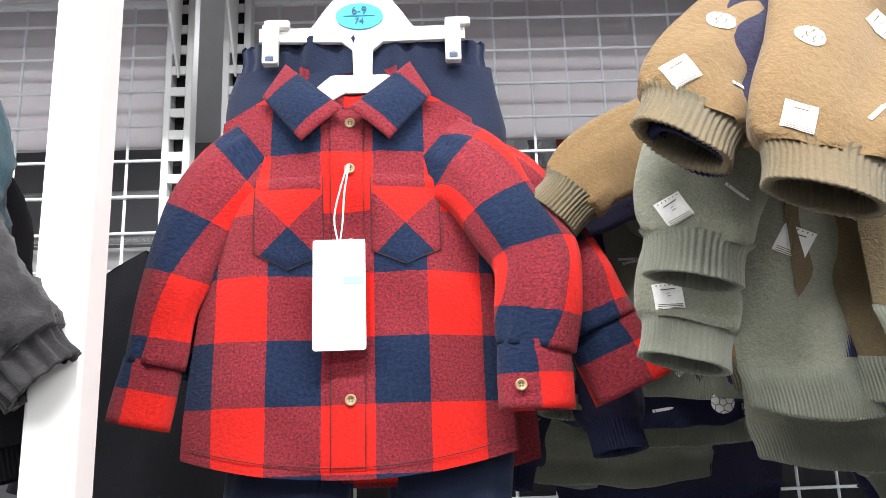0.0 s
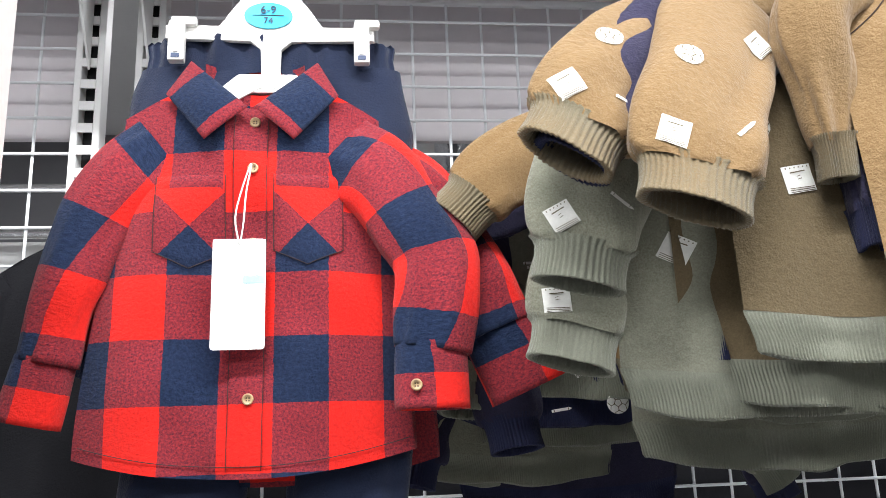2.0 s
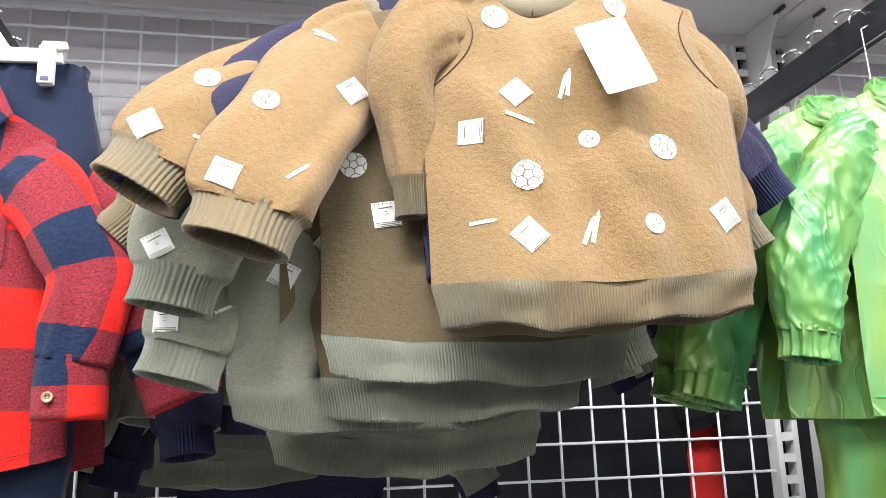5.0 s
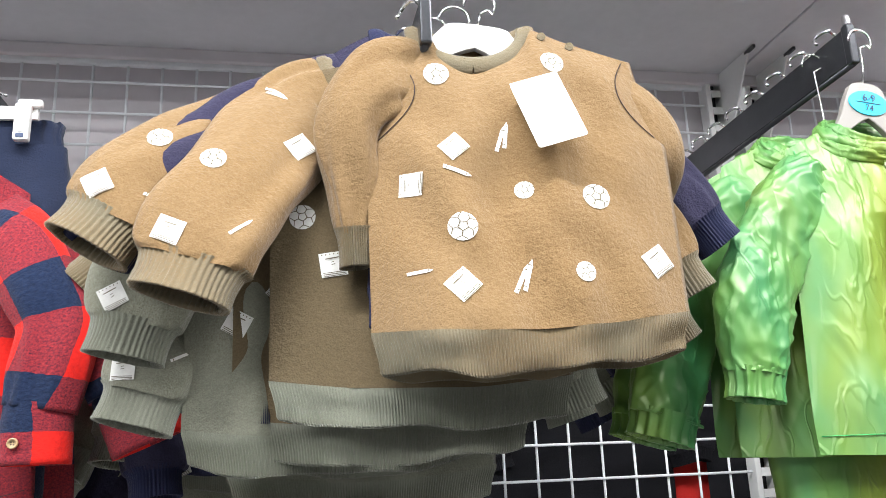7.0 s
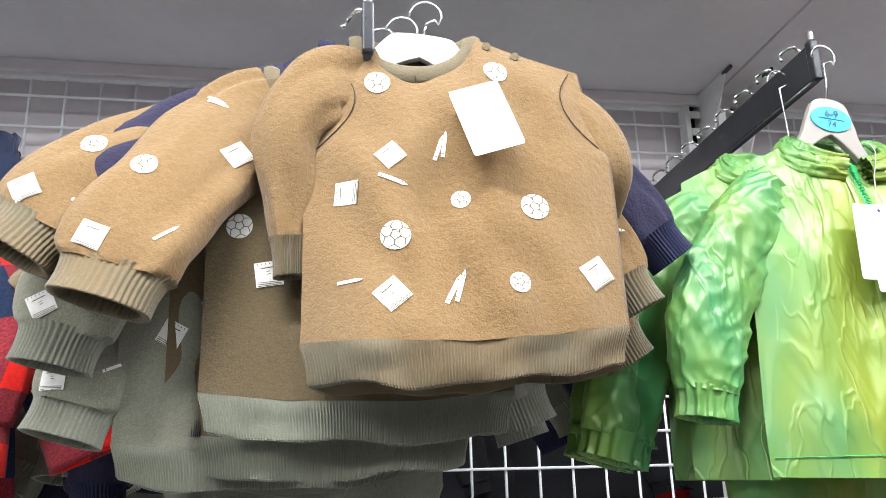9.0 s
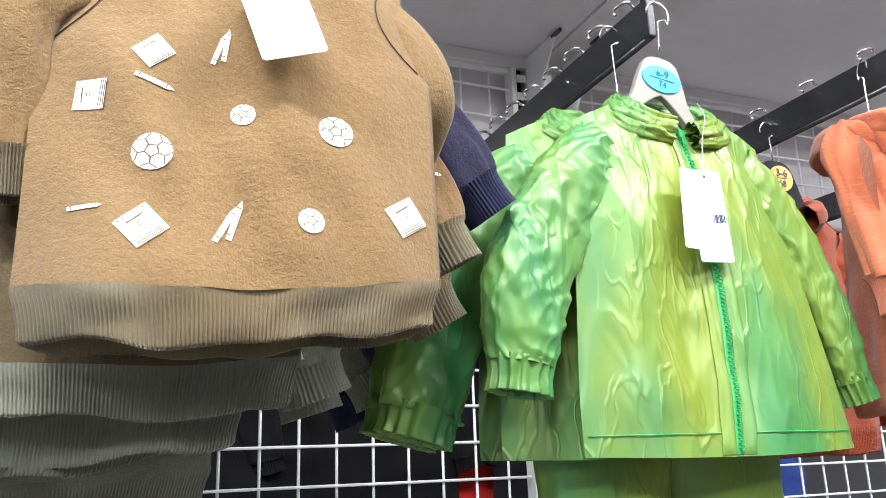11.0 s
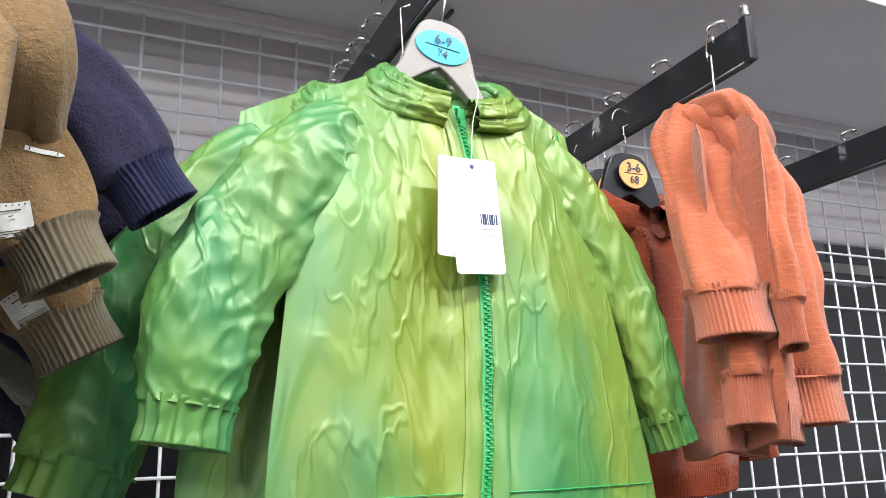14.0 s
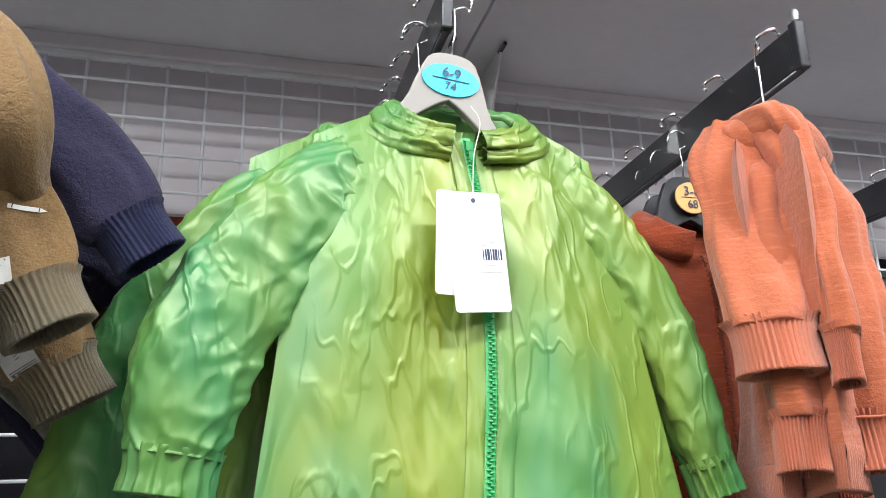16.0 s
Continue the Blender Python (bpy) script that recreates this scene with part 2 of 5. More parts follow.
def thing(name, m, label, category, group="", kind=""):
    ob = new(name)
    ob.empty_display_size = 0.03
    ob.matrix_world = m
    return tagged(ob, label, category, group, kind)


def grid_faces(rows, cols, base=0):
    return [(base + r * cols + c, base + r * cols + c + 1, base + (r + 1) * cols + c + 1, base + (r + 1) * cols + c)
            for r in range(rows - 1) for c in range(cols - 1)]


def box_bm(sx, sy, sz, at=(0, 0, 0), bevel=0.0, bm=None):
    own = bm or bmesh.new()
    r = bmesh.ops.create_cube(own, size=1.0, matrix=Matrix.Translation(at) @ Matrix.Diagonal((sx, sy, sz, 1)))
    if bevel:
        edges = list({e for v in r["verts"] for e in v.link_edges})
        bmesh.ops.bevel(own, geom=edges, offset=bevel, segments=2, affect="EDGES", profile=0.5)
    return own


def extruded(outline, depth, bevel=0.0):
    """A plate with an outline in x and z, that many metres thick along y, its middle at y = 0."""
    bm = bmesh.new()
    vs = [bm.verts.new((x, -depth / 2, z)) for x, z in outline]
    f = bm.faces.new(vs)
    r = bmesh.ops.extrude_face_region(bm, geom=[f])
    bmesh.ops.translate(bm, verts=[v for v in r["geom"] if isinstance(v, bmesh.types.BMVert)], vec=(0, depth, 0))
    bmesh.ops.recalc_face_normals(bm, faces=bm.faces)
    if bevel:
        rim = [e for e in bm.edges if abs(e.verts[0].co.y - e.verts[1].co.y) < 1e-6]
        bmesh.ops.bevel(bm, geom=rim, offset=bevel, segments=2, affect="EDGES", profile=0.5)
    return bm


def wire(points, radius, sides=8, closed=False):
    """A round wire along points."""
    pts = [Vector(p) for p in points]
    verts, faces = [], []
    for i, p in enumerate(pts):
        t = (pts[min(i + 1, len(pts) - 1)] - pts[max(i - 1, 0)]).normalized()
        a = t.cross(Vector((0.31, 0.2, 0.93)))
        if a.length < 0.05:
            a = t.cross(Vector((1, 0, 0)))
        a.normalize()
        b = t.cross(a)
        for k in range(sides):
            w = 2 * math.pi * k / sides
            verts.append(p + radius * (math.cos(w) * a + math.sin(w) * b))
    for i in range(len(pts) - 1):
        for k in range(sides):
            k2 = (k + 1) % sides
            faces.append((i * sides + k, i * sides + k2, (i + 1) * sides + k2, (i + 1) * sides + k))
    faces.append(tuple(range(sides))[::-1])
    faces.append(tuple((len(pts) - 1) * sides + k for k in range(sides)))
    return verts, faces


def glide(ctrl, n):
    """Catmull-Rom through rows of numbers."""
    c = np.array(ctrl, float)
    c = np.vstack([2 * c[0] - c[1], c, 2 * c[-1] - c[-2]])
    seg = len(c) - 3
    out = []
    for i in range(n):
        s = i / (n - 1) * seg
        k = min(int(s), seg - 1)
        t = s - k
        p0, p1, p2, p3 = c[k:k + 4]
        out.append(0.5 * ((2 * p1) + (-p0 + p2) * t + (2 * p0 - 5 * p1 + 4 * p2 - p3) * t * t + (-p0 + 3 * p1 - 3 * p2 + p3) * t ** 3))
    return np.array(out)


def tube(ctrl, n, around, seed, folds=0.0, crush=0.0, ribs=0, rib_depth=0.0, square=2.4, fold_freq=1.0, lip=0.0):
    """A cloth tube along rows of (x, y, z, half width, half depth). Folds run round it, crush is finer."""
    rows = glide(ctrl, n)
    cen, a, b = rows[:, :3], rows[:, 3], rows[:, 4]
    tan = np.gradient(cen, axis=0)
    tan /= np.linalg.norm(tan, axis=1)[:, None]
    run = np.r_[0, np.cumsum(np.linalg.norm(np.diff(cen, axis=0), axis=1))]
    verts, uvs = [], []
    for i in range(n):
        t = tan[i]
        d = np.array([0, 1.0, 0]) - t * t[1]
        if np.linalg.norm(d) < 0.2:
            d = np.array([0, 0.3, 1.0]) - t * (t @ np.array([0, 0.3, 1.0]))
        d /= np.linalg.norm(d)
        s = np.cross(d, t)
        circ = math.pi * (a[i] + b[i])
        for k in range(around + 1):
            w = 2 * math.pi * k / around + math.pi / 2
            co, si = math.cos(w), math.sin(w)
            cx = math.copysign(abs(co) ** (2 / square), co)
            sy = math.copysign(abs(si) ** (2 / square), si)
            out = 1.0
            if ribs:
                out += rib_depth / max(a[i], 1e-4) * math.cos(ribs * 2 * math.pi * k / around)
            off = 0.0
            if folds or crush:
                q = Vector((co * 0.9 + seed * 3.1, si * 0.9 + seed, run[i] * 16 * fold_freq))
                off += folds * noise.noise(q)
                q = Vector((co * 2.3 + seed, si * 2.3 - seed, run[i] * 8 * fold_freq))
                off += 0.7 * folds * noise.noise(q)
                q2 = Vector((co * 1.1 + seed, si * 1.1 + run[i] * 10, run[i] * 34 * fold_freq + seed))
                off += crush * max(0.0, 1 - 3.2 * abs(noise.noise(q2))) ** 1.2
                q2 = Vector((co * 2.2 - run[i] * 20 + seed, si * 2.2, run[i] * 26 * fold_freq - seed))
                off += 0.6 * crush * max(0.0, 1 - 3.6 * abs(noise.noise(q2)))
            p = cen[i] + s * (a[i] * out * cx) + d * (b[i] * out * sy)
            away = s * co + d * si
            verts.append(p + away * off)
            uvs.append((k / around * circ, -run[i]))
    cols = around + 1
    faces = grid_faces(n, cols)
    if lip:
        base = len(verts)
        for step, scale in ((0.0, 1 - lip), (0.4, 1 - lip * 1.3), (1.2, 1 - lip * 1.2)):
            for k in range(cols):
                p = np.array(verts[(n - 1) * cols + k])
                q = cen[-1] + (p - cen[-1]) * scale - tan[-1] * step * 0.012
                verts.append(q)
                uvs.append(uvs[(n - 1) * cols + k])
        for r in range(3):
            top = (n - 1) * cols if r == 0 else base + (r - 1) * cols
            low = base + r * cols
            faces += [(top + c, top + c + 1, low + c + 1, low + c) for c in range(cols - 1)]
    return np.array(verts), faces, uvs


class Top:
    """The cloth body of a jumper, shirt or jacket on a hanger: front and back panels round an outline.
    Local x to the wearer's left as seen, y away from the viewer, z up; the origin lies at the neck's base."""

    def __init__(self, chest, length, shoulder, neck, hem=None, drop=0.045, neck_front=0.05, neck_back=0.012, depth=0.03,
                 hem_curve=0.0, sag=0.0, lean=0.0, folds=0.004, crush=0.0, seed=1, flare_y=1.0, arm=0.11, cant=0.0, wavy=0.0, freq=1.0, shift=0.0):
        self.chest, self.length, self.shoulder, self.neck, self.drop, self.neck_front, self.neck_back, self.depth, self.hem_curve, self.sag, self.lean, self.folds, self.crush, self.seed, self.flare_y, self.arm, self.cant, self.wavy, self.freq, self.shift = (
            chest, length, shoulder, neck, drop, neck_front, neck_back, depth, hem_curve, sag, lean, folds, crush, seed, flare_y, arm, cant, wavy, freq, shift)
        self.hem = hem or chest

    def half(self, v):
        """Half width at v, 0 hem to 1 shoulder."""
        pit = 1 - self.arm / self.length
        if v < pit:
            t = v / pit
            return self.hem + (self.chest - self.hem) * t * t * (3 - 2 * t)
        t = (v - pit) / (1 - pit)
        return self.chest + (self.shoulder - self.chest) * t ** 0.6

    def at(self, u, v, back):
        w = self.half(v)
        x = u * w
        xt = u * self.shoulder - self.shift * (1 - u * u)
        over = max(0.0, abs(xt) - self.neck) / (self.shoulder - self.neck)
        top = -self.drop * over ** 1.15
        if abs(xt) < self.neck:
            top = -(self.neck_back if back else self.neck_front) * math.sqrt(max(0.0, 1 - (xt / self.neck) ** 2))
        low = -self.length + self.hem_curve * u * u - self.sag * (1 - u * u) + self.cant * u
        z = low + (top - low) * v
        full = (1 - abs(u) ** 2.6)
        prof = (0.55 + 0.45 * (1 - v)) * (1.0 if v < 0.8 else 1 - ((v - 0.8) / 0.2) ** 2 * (1.0 if over > 0 else 0.45))
        y = self.depth * full * prof * self.flare_y
        fade = min(1.0, (1 - v) * 5 + 0.15)
        side = 7.3 if back else 0.0
        f = self.freq
        q = Vector((x * 11 * f + self.seed * 5.7 + side, z * 5 * f, self.seed))
        y += self.folds * 1.6 * noise.noise(q) * fade * full
        q = Vector((x * 24 * f + z * 9 * f + self.seed + side, z * 13 * f - x * 6 * f, self.seed * 2.0))
        y += self.folds * 0.8 * noise.noise(q) * full
        if self.crush:
            lean = 6 if x > 0 else -6
            q = Vector((x * 21 + z * lean + self.seed + side, z * 7 - x * 2, self.seed))
            c = max(0.0, 1 - 4.6 * abs(noise.noise(q))) ** 1.5
            q = Vector((x * 34 - z * lean * 2.2 + self.seed + side, z * 9, self.seed + 4))
            c += 0.6 * max(0.0, 1 - 3.4 * abs(noise.noise(q))) ** 1.2
            y += self.crush * c * min(1.0, full * 2)
        if self.wavy:
            y += self.wavy * math.sin(u * 7.0 + self.seed) * (1 - v) ** 2 * full
        y += self.lean * (1 - v) * self.length
        return (x, (y if back else -y) + (2 * self.lean * (1 - v) * self.length if not back else 0), z)

    def mesh(self, name, mat, nu=56, nv=56):
        verts, uvs = [], []
        for j in range(nv + 1):
            v = j / nv
            row = [(-1 + 2 * i / nu, False) for i in range(nu + 1)] + [(1 - 2 * i / nu, True) for i in range(1, nu + 1)]
            for u, back in row:
                p = self.at(u, v, back)
                verts.append(p)
                uvs.append((p[0] + (0.5 if back else 0), p[2]))
        return mesh_of(name, verts, grid_faces(nv + 1, 2 * nu + 1), mat, uvs)

    def hem_loop(self, n):
        pts = [self.at(-1 + 2 * i / n, 0.0, False) for i in range(n)] + [self.at(1 - 2 * i / n, 0.0, True) for i in range(n)]
        return [Vector(p) for p in pts]

    def drop_on(self, x, z, proud=0.0012):
        """A point of the front panel at x and z, lifted towards the viewer."""
        lo, hi = 0.0, 1.0
        for _ in range(22):
            v = (lo + hi) / 2
            u = max(-1.0, min(1.0, x / self.half(v)))
            p = self.at(u, v, False)
            if p[2] < z:
                lo = v
            else:
                hi = v
        return Vector((x, p[1] - proud, z))


def band(top, height, ribs, depth, tuck, seed, rise=0.0, wave=0.002):
    """A ribbed welt below a body's hem, open underneath, with its inner side."""
    n = ribs * 4
    loop = top.hem_loop(n)
    mid = sum(loop, Vector()) / len(loop)
    verts, uvs = [], []
    rows = [(0.0, 1.004, 0.0), (0.12, 1.0, 0.4), (0.35, 1 - tuck * 0.4, 1), (0.65, 1 - tuck * 0.8, 1), (0.92, 1 - tuck, 1), (1.0, 1 - tuck * 1.3, 0.4),
            (0.97, 1 - tuck - 0.03, 0), (0.3, 1 - tuck - 0.04, 0)]
    for h, sc, rb in rows:
        for k in range(len(loop) + 1):
            p = loop[k % len(loop)]
            q = mid + (p - mid) * sc
            q.z = p.z - h * height + wave * noise.noise(Vector((p.x * 18, p.y * 18, seed))) * h * 3
            side = Vector((0, -1 if k < n else 1, 0))
            q += side * rb * depth * math.cos(k * math.pi / 2)
            q.y += wave * 1.5 * noise.noise(Vector((p.x * 25, seed, h * 2)))
            verts.append(q)
            uvs.append((p.x, q.z))
    return verts, grid_faces(len(rows), len(loop) + 1), uvs


# ---- setting ----
def slab(name, sx, sy, sz, at, mat, label, category, bevel=0.0):
    ob = part(name, box_bm(sx, sy, sz, (0, 0, 0), bevel), mat, None)
    ob.location = at
    return tagged(ob, label, category, kind="structure")


WALL_Y = 1.143
slab("floor", 8.0, 12.5, 0.1, (0.4, -1.9, -0.05), FLOOR_MAT, "grey worn shop floor tiles", "floor")
slab("ceiling", 8.0, 12.5, 0.1, (0.4, -1.9, CEILING_Z + 0.05), CEIL_MAT, "white shop ceiling with strip lamps", "ceiling")
slab("wall_south", 8.0, 0.1, CEILING_Z, (0.4, -8.1, CEILING_Z / 2), WALL_MAT, "plain grey shop wall", "wall")
# Unseen partition, added to keep low lamp light off the lower rack.
slab("light_block_aisle", 7.8, 0.08, 2.25, (0.4, -1.65, 1.125), WALL_MAT, "unseen grey partition added across the aisle to block far lamps", "wall")
slab("wall_north", 8.0, 0.1, CEILING_Z, (0.4, 4.2, CEILING_Z / 2), WALL_MAT, "plain grey shop wall behind the racks", "wall")
slab("wall_west", 0.1, 12.5, CEILING_Z, (-3.6, -1.9, CEILING_Z / 2), WALL_MAT, "plain grey shop wall", "wall")
slab("wall_east", 0.1, 12.5, CEILING_Z, (4.4, -1.9, CEILING_Z / 2), WALL_MAT, "plain grey shop wall", "wall")

BAYS = ((-1.90, -0.386), (-0.297, 1.146), (1.231, 2.65))
UPRIGHTS = (-0.386, -0.297, 1.146, 1.231, 2.65)
PITCH, ROW0 = 0.05725, 2.1307


def upright(x):
    t = thing("shelf_upright", pose(x, WALL_Y, 0), "white steel shelf upright with punched slots", "upright", "shelf uprights", "structure")
    # a channel: two flanges, a web at the back and rungs between the slots in the face
    for sx in (-0.016, 0.016):
        part("flange", box_bm(0.011, 0.03, 2.19, (sx, 0, 1.095), 0.002), WHITE_METAL, t)
    part("web", box_bm(0.022, 0.004, 2.19, (0, 0.012, 1.095)), DARK, t, "dark back of the slots")
    me = None
    z = 2.1883
    while z > 0.9:
        if me is None:
            bm = box_bm(0.0212, 0.004, 0.0140, (0, 0, 0))
            me = bpy.data.meshes.new("rung")
            bm.to_mesh(me)
            bm.free()
            me.materials.append(WHITE_METAL)
        r = part_of("rung", me, t)
        r.location = (0, -0.013, z)
        z -= 0.0355
    return t


for ux in UPRIGHTS:
    upright(ux)


def mesh_panel(x0, x1, phase):
    t = thing("wire_mesh_panel", pose(0, WALL_Y, 0), "pale grey welded wire mesh back panel", "mesh panel", "rack back panels", "structure")
    w = x1 - x0 - 0.046
    mid = (x0 + x1) / 2
    vert = mesh_of("upright_wire", *wire([(0, 0, 0.55), (0, 0, 2.166)], 0.0024, 6), MESH_METAL)
    hor = mesh_of("cross_wire", *wire([(-w / 2, 0, 0), (w / 2, 0, 0)], 0.0024, 6), MESH_METAL)
    x = (math.ceil((x0 + 0.03) / PITCH - phase) + phase) * PITCH
    while x < x1 - 0.023:
        o = part_of("upright_wire", vert, t)
        o.location = (x, 0, 0)
        x += PITCH
    for k in range(27):
        o = part_of("cross_wire", hor, t)
        o.location = (mid, -0.0045, ROW0 - k * PITCH)
    part("top_rail", box_bm(w, 0.012, 0.014, (mid, 0, 2.171), 0.003), MESH_METAL, t)
    return t


for (x0, x1), ph in zip(BAYS, (0.9, 0.94, 0.8)):
    mesh_panel(x0, x1, ph)

# closed back panel behind the upper mesh
for x0, x1 in BAYS:
    slab("back_panel", x1 - x0 - 0.01, 0.012, 0.25, ((x0 + x1) / 2, WALL_Y + 0.05, 2.068), BACKPANEL, "smooth mauve-grey board behind the wire mesh", "panel")

# shelf above
SHELF_DEPTH = 0.43
for x0, x1 in ((-2.0, -0.345), (-0.341, 1.186), (1.190, 2.75)):
    slab("upper_shelf", x1 - x0, SHELF_DEPTH, 0.025, ((x0 + x1) / 2, WALL_Y + 0.03 - SHELF_DEPTH / 2, 2.2065), SHELF, "grey shelf board seen from below", "shelf", 0.002)
    slab("shelf_lip", x1 - x0 - 0.004, 0.012, 0.022, ((x0 + x1) / 2, WALL_Y - 0.012, 2.1835), BACKPANEL, "pale metal strip under the shelf", "trim", 0.002)


def shelf_bracket(x):
    t = thing("shelf_bracket", pose(x, WALL_Y - 0.016, 2.193), "white triangular steel shelf bracket", "bracket", "shelf brackets", "structure")
    bm = extruded([(0, 0), (-0.105, -0.002), (-0.105, -0.010), (0, -0.16)], 0.004, 0.0008)
    bmesh.ops.rotate(bm, verts=bm.verts, cent=(0, 0, 0), matrix=Matrix.Rotation(radians(90), 3, "Z"))
    part("web", bm, WHITE_METAL, t)
    part("tip", box_bm(0.005, 0.03, 0.006, (0, -0.112, -0.006)), BLACK_METAL, t, "dark bracket tip")


for bx in (-0.386, -0.297, 1.156, 1.236):
    shelf_bracket(bx)

post = thing("white_post", pose(-0.2925, 0.5955, 0), "white enamelled square steel post", "post", kind="structure")
part("shaft", box_bm(0.041, 0.039, 2.3, (0, 0, 1.15), 0.003), POST_METAL, post)


# ---- hangers, arms, tags ----
def writing(text, size, mat, parent, m, name="writing"):
    c = bpy.data.curves.new(name, "FONT")
    c.body, c.size, c.align_x, c.align_y, c.extrude = text, size, "CENTER", "CENTER", 0.0002
    tmp = bpy.data.objects.new(name, c)
    me = bpy.data.meshes.new_from_object(tmp)
    bpy.data.objects.remove(tmp)
    me.materials.clear()
    me.materials.append(mat)
    ob = part_of(name, me, parent)
    ob.matrix_local = m
    return ob


def disc(rx, rz, depth=0.001, n=28):
    return extruded([(rx * math.cos(2 * math.pi * k / n), rz * math.sin(2 * math.pi * k / n)) for k in range(n)], depth)


def hook(parent, base_z, to_z, mat=STEEL, lean=0.0):
    """The hanger's wire hook: a twisted shank and a bow over the arm."""
    r = 0.016
    pts = [(0, 0, base_z), (0.002, 0, base_z + 0.3 * (to_z - base_z)), (0, 0, to_z - r * 1.6), (r * 0.6, 0, to_z - r * 1.2)]
    pts += [(r * math.cos(a), 0, to_z - r + r * math.sin(a)) for a in np.linspace(-0.5, math.pi * 1.05, 14)]
    pts = [(x, lean * (z - base_z), z) for x, _, z in pts]
    me = mesh_of("hook", *wire(pts, 0.0012, 6), mat)
    return part_of("hook", me, parent, "bent wire hook")


def size_label(parent, y, z, mat, lines, rx=0.027, rz=0.016, x=0.0):
    part("size_disc", disc(rx, rz, 0.002), mat, parent, "oval size label").location = (x, y, z)
    face = pose(x, y - 0.0022, z + rz * 0.38, 90, 0, 0)
    writing(lines[0], rz * 0.85, INK, parent, face, "size_text")
    writing(lines[1], rz * 0.72, INK, parent, pose(x, y - 0.0022, z - rz * 0.45, 90, 0, 0), "size_text")
    part("size_rule", box_bm(rx * 1.3, 0.0006, 0.0006), INK, parent).location = (x, y - 0.0015, z)


def clothes_hanger(m, mat, group, lines=("6-9", "74"), label_mat=None, clips=None, half=0.115, to=0.105, hump=0.045, label="moulded plastic baby clothes hanger"):
    t = thing("clothes_hanger", m, label, "hanger", group)
    line = []
    for s in np.linspace(-1, 1, 33):
        a = abs(s)
        top = 0.020 - 0.075 * max(0.0, (a - 0.3) / 0.7) ** 1.1 + (hump - 0.004) * max(0.0, 1 - (a / 0.52) ** 3.0)
        line.append((s * half, top))
    for s in np.linspace(1, -1, 21):
        a = abs(s)
        line.append((s * half * 0.985, 0.004 - 0.068 * a ** 1.25))
    part("shoulder_bar", extruded(line, 0.009, 0.0015), mat, t)
    hook(t, hump + 0.018, to)
    if label_mat:
        size_label(t, -0.0052, hump * 0.55 + 0.004, label_mat, lines)
    return t


def swing_tag(m, w, h, label, group="swing tags", head=True, mat=CARD, bars=()):
    t = thing("swing_tag", m, label, "price tag", group)
    outline = []
    r = 0.003
    for cx, cz, a0 in ((w / 2 - r, -r, 0), (-w / 2 + r, -r, 90), (-w / 2 + r, -h + r, 180), (w / 2 - r, -h + r, 270)):
        outline += [(cx + r * math.cos(radians(a0 + k * 30)), cz + r * math.sin(radians(a0 + k * 30))) for k in range(4)]
    part("card", extruded(outline, 0.0008), mat, t)
    part("eyelet", disc(0.002, 0.002, 0.0012, 12), INK, t).location = (0, 0, -0.007)
    if head:
        part("printed_head", box_bm(w * 0.99, 0.0004, h * 0.24, (0, -0.0006, -h * 0.125)), CARD_GREY, t, "pale grey printed head")
    for x, z, bw, bh, bmat in bars:
        part("printed_bar", box_bm(bw, 0.0003, bh, (x, -0.0006, z)), bmat, t)
    return t


def thread(points, radius, parent):
    pts = glide(points, 24)
    return part_of("thread", mesh_of("thread", *wire([tuple(p) for p in pts], radius, 6), THREAD), parent, "white looped thread")


def waterfall_arm(x, y0, z0, z1, hooks):
    """A flat dark arm standing out from the upright, with wire saddles along its top."""
    t = thing("display_arm", pose(x, WALL_Y, z1), "dark glossy flat display arm with wire saddles", "display arm", "display arms")
    ln = WALL_Y - y0
    slope = (z0 - z1) / ln
    bm = bmesh.new()
    for sx in (-0.004, 0.004):
        for y, z in ((0, -0.024), (0, 0.024), (-ln, 0.024 + z0 - z1), (-ln, -0.024 + z0 - z1)):
            bm.verts.new((sx, y, z))
    v = list(bm.verts)
    for f in ((0, 1, 2, 3), (7, 6, 5, 4), (0, 4, 5, 1), (1, 5, 6, 2), (2, 6, 7, 3), (3, 7, 4, 0)):
        bm.faces.new([v[i] for i in f])
    bmesh.ops.recalc_face_normals(bm, faces=bm.faces)
    bmesh.ops.bevel(bm, geom=list(bm.edges), offset=0.001, segments=1, affect="EDGES")
    part("blade", bm, BLACK_METAL, t)
    rail = mesh_of("lower_rail", *wire([(0, 0, -0.026), (0, -ln, -0.026 + z0 - z1)], 0.004, 8), BLACK_METAL)
    part_of("lower_rail", rail, t)
    part("end_cap", box_bm(0.012, 0.012, 0.054, (0, -ln, z0 - z1), 0.002), BLACK_METAL, t)
    part("end_knob", box_bm(0.009, 0.009, 0.016, (0, -ln, z0 - z1 + 0.034), 0.003), STEEL, t, "bright end knob")
    for k in range(hooks):
        d = -ln + 0.03 + k * (ln - 0.06) / max(1, hooks)
        pts = []
        for i in range(15):
            s = i / 14
            w = math.sin(s * math.pi * 2.5)
            pts.append((-0.026 + 0.03 * s + 0.002, d + 0.012 * w * (1 - s), 0.028 + slope * -d + 0.014 * math.sin(s * math.pi) - 0.012 * (1 - s) + 0.003 * w))
        part_of("wire_saddle", mesh_of("wire_saddle", *wire(pts, 0.0022, 6), STEEL), t, "bright wavy wire saddle")
    part("wall_plate", box_bm(0.03, 0.01, 0.09, (0, -0.008, -0.005), 0.002), BLACK_METAL, t)
    return t


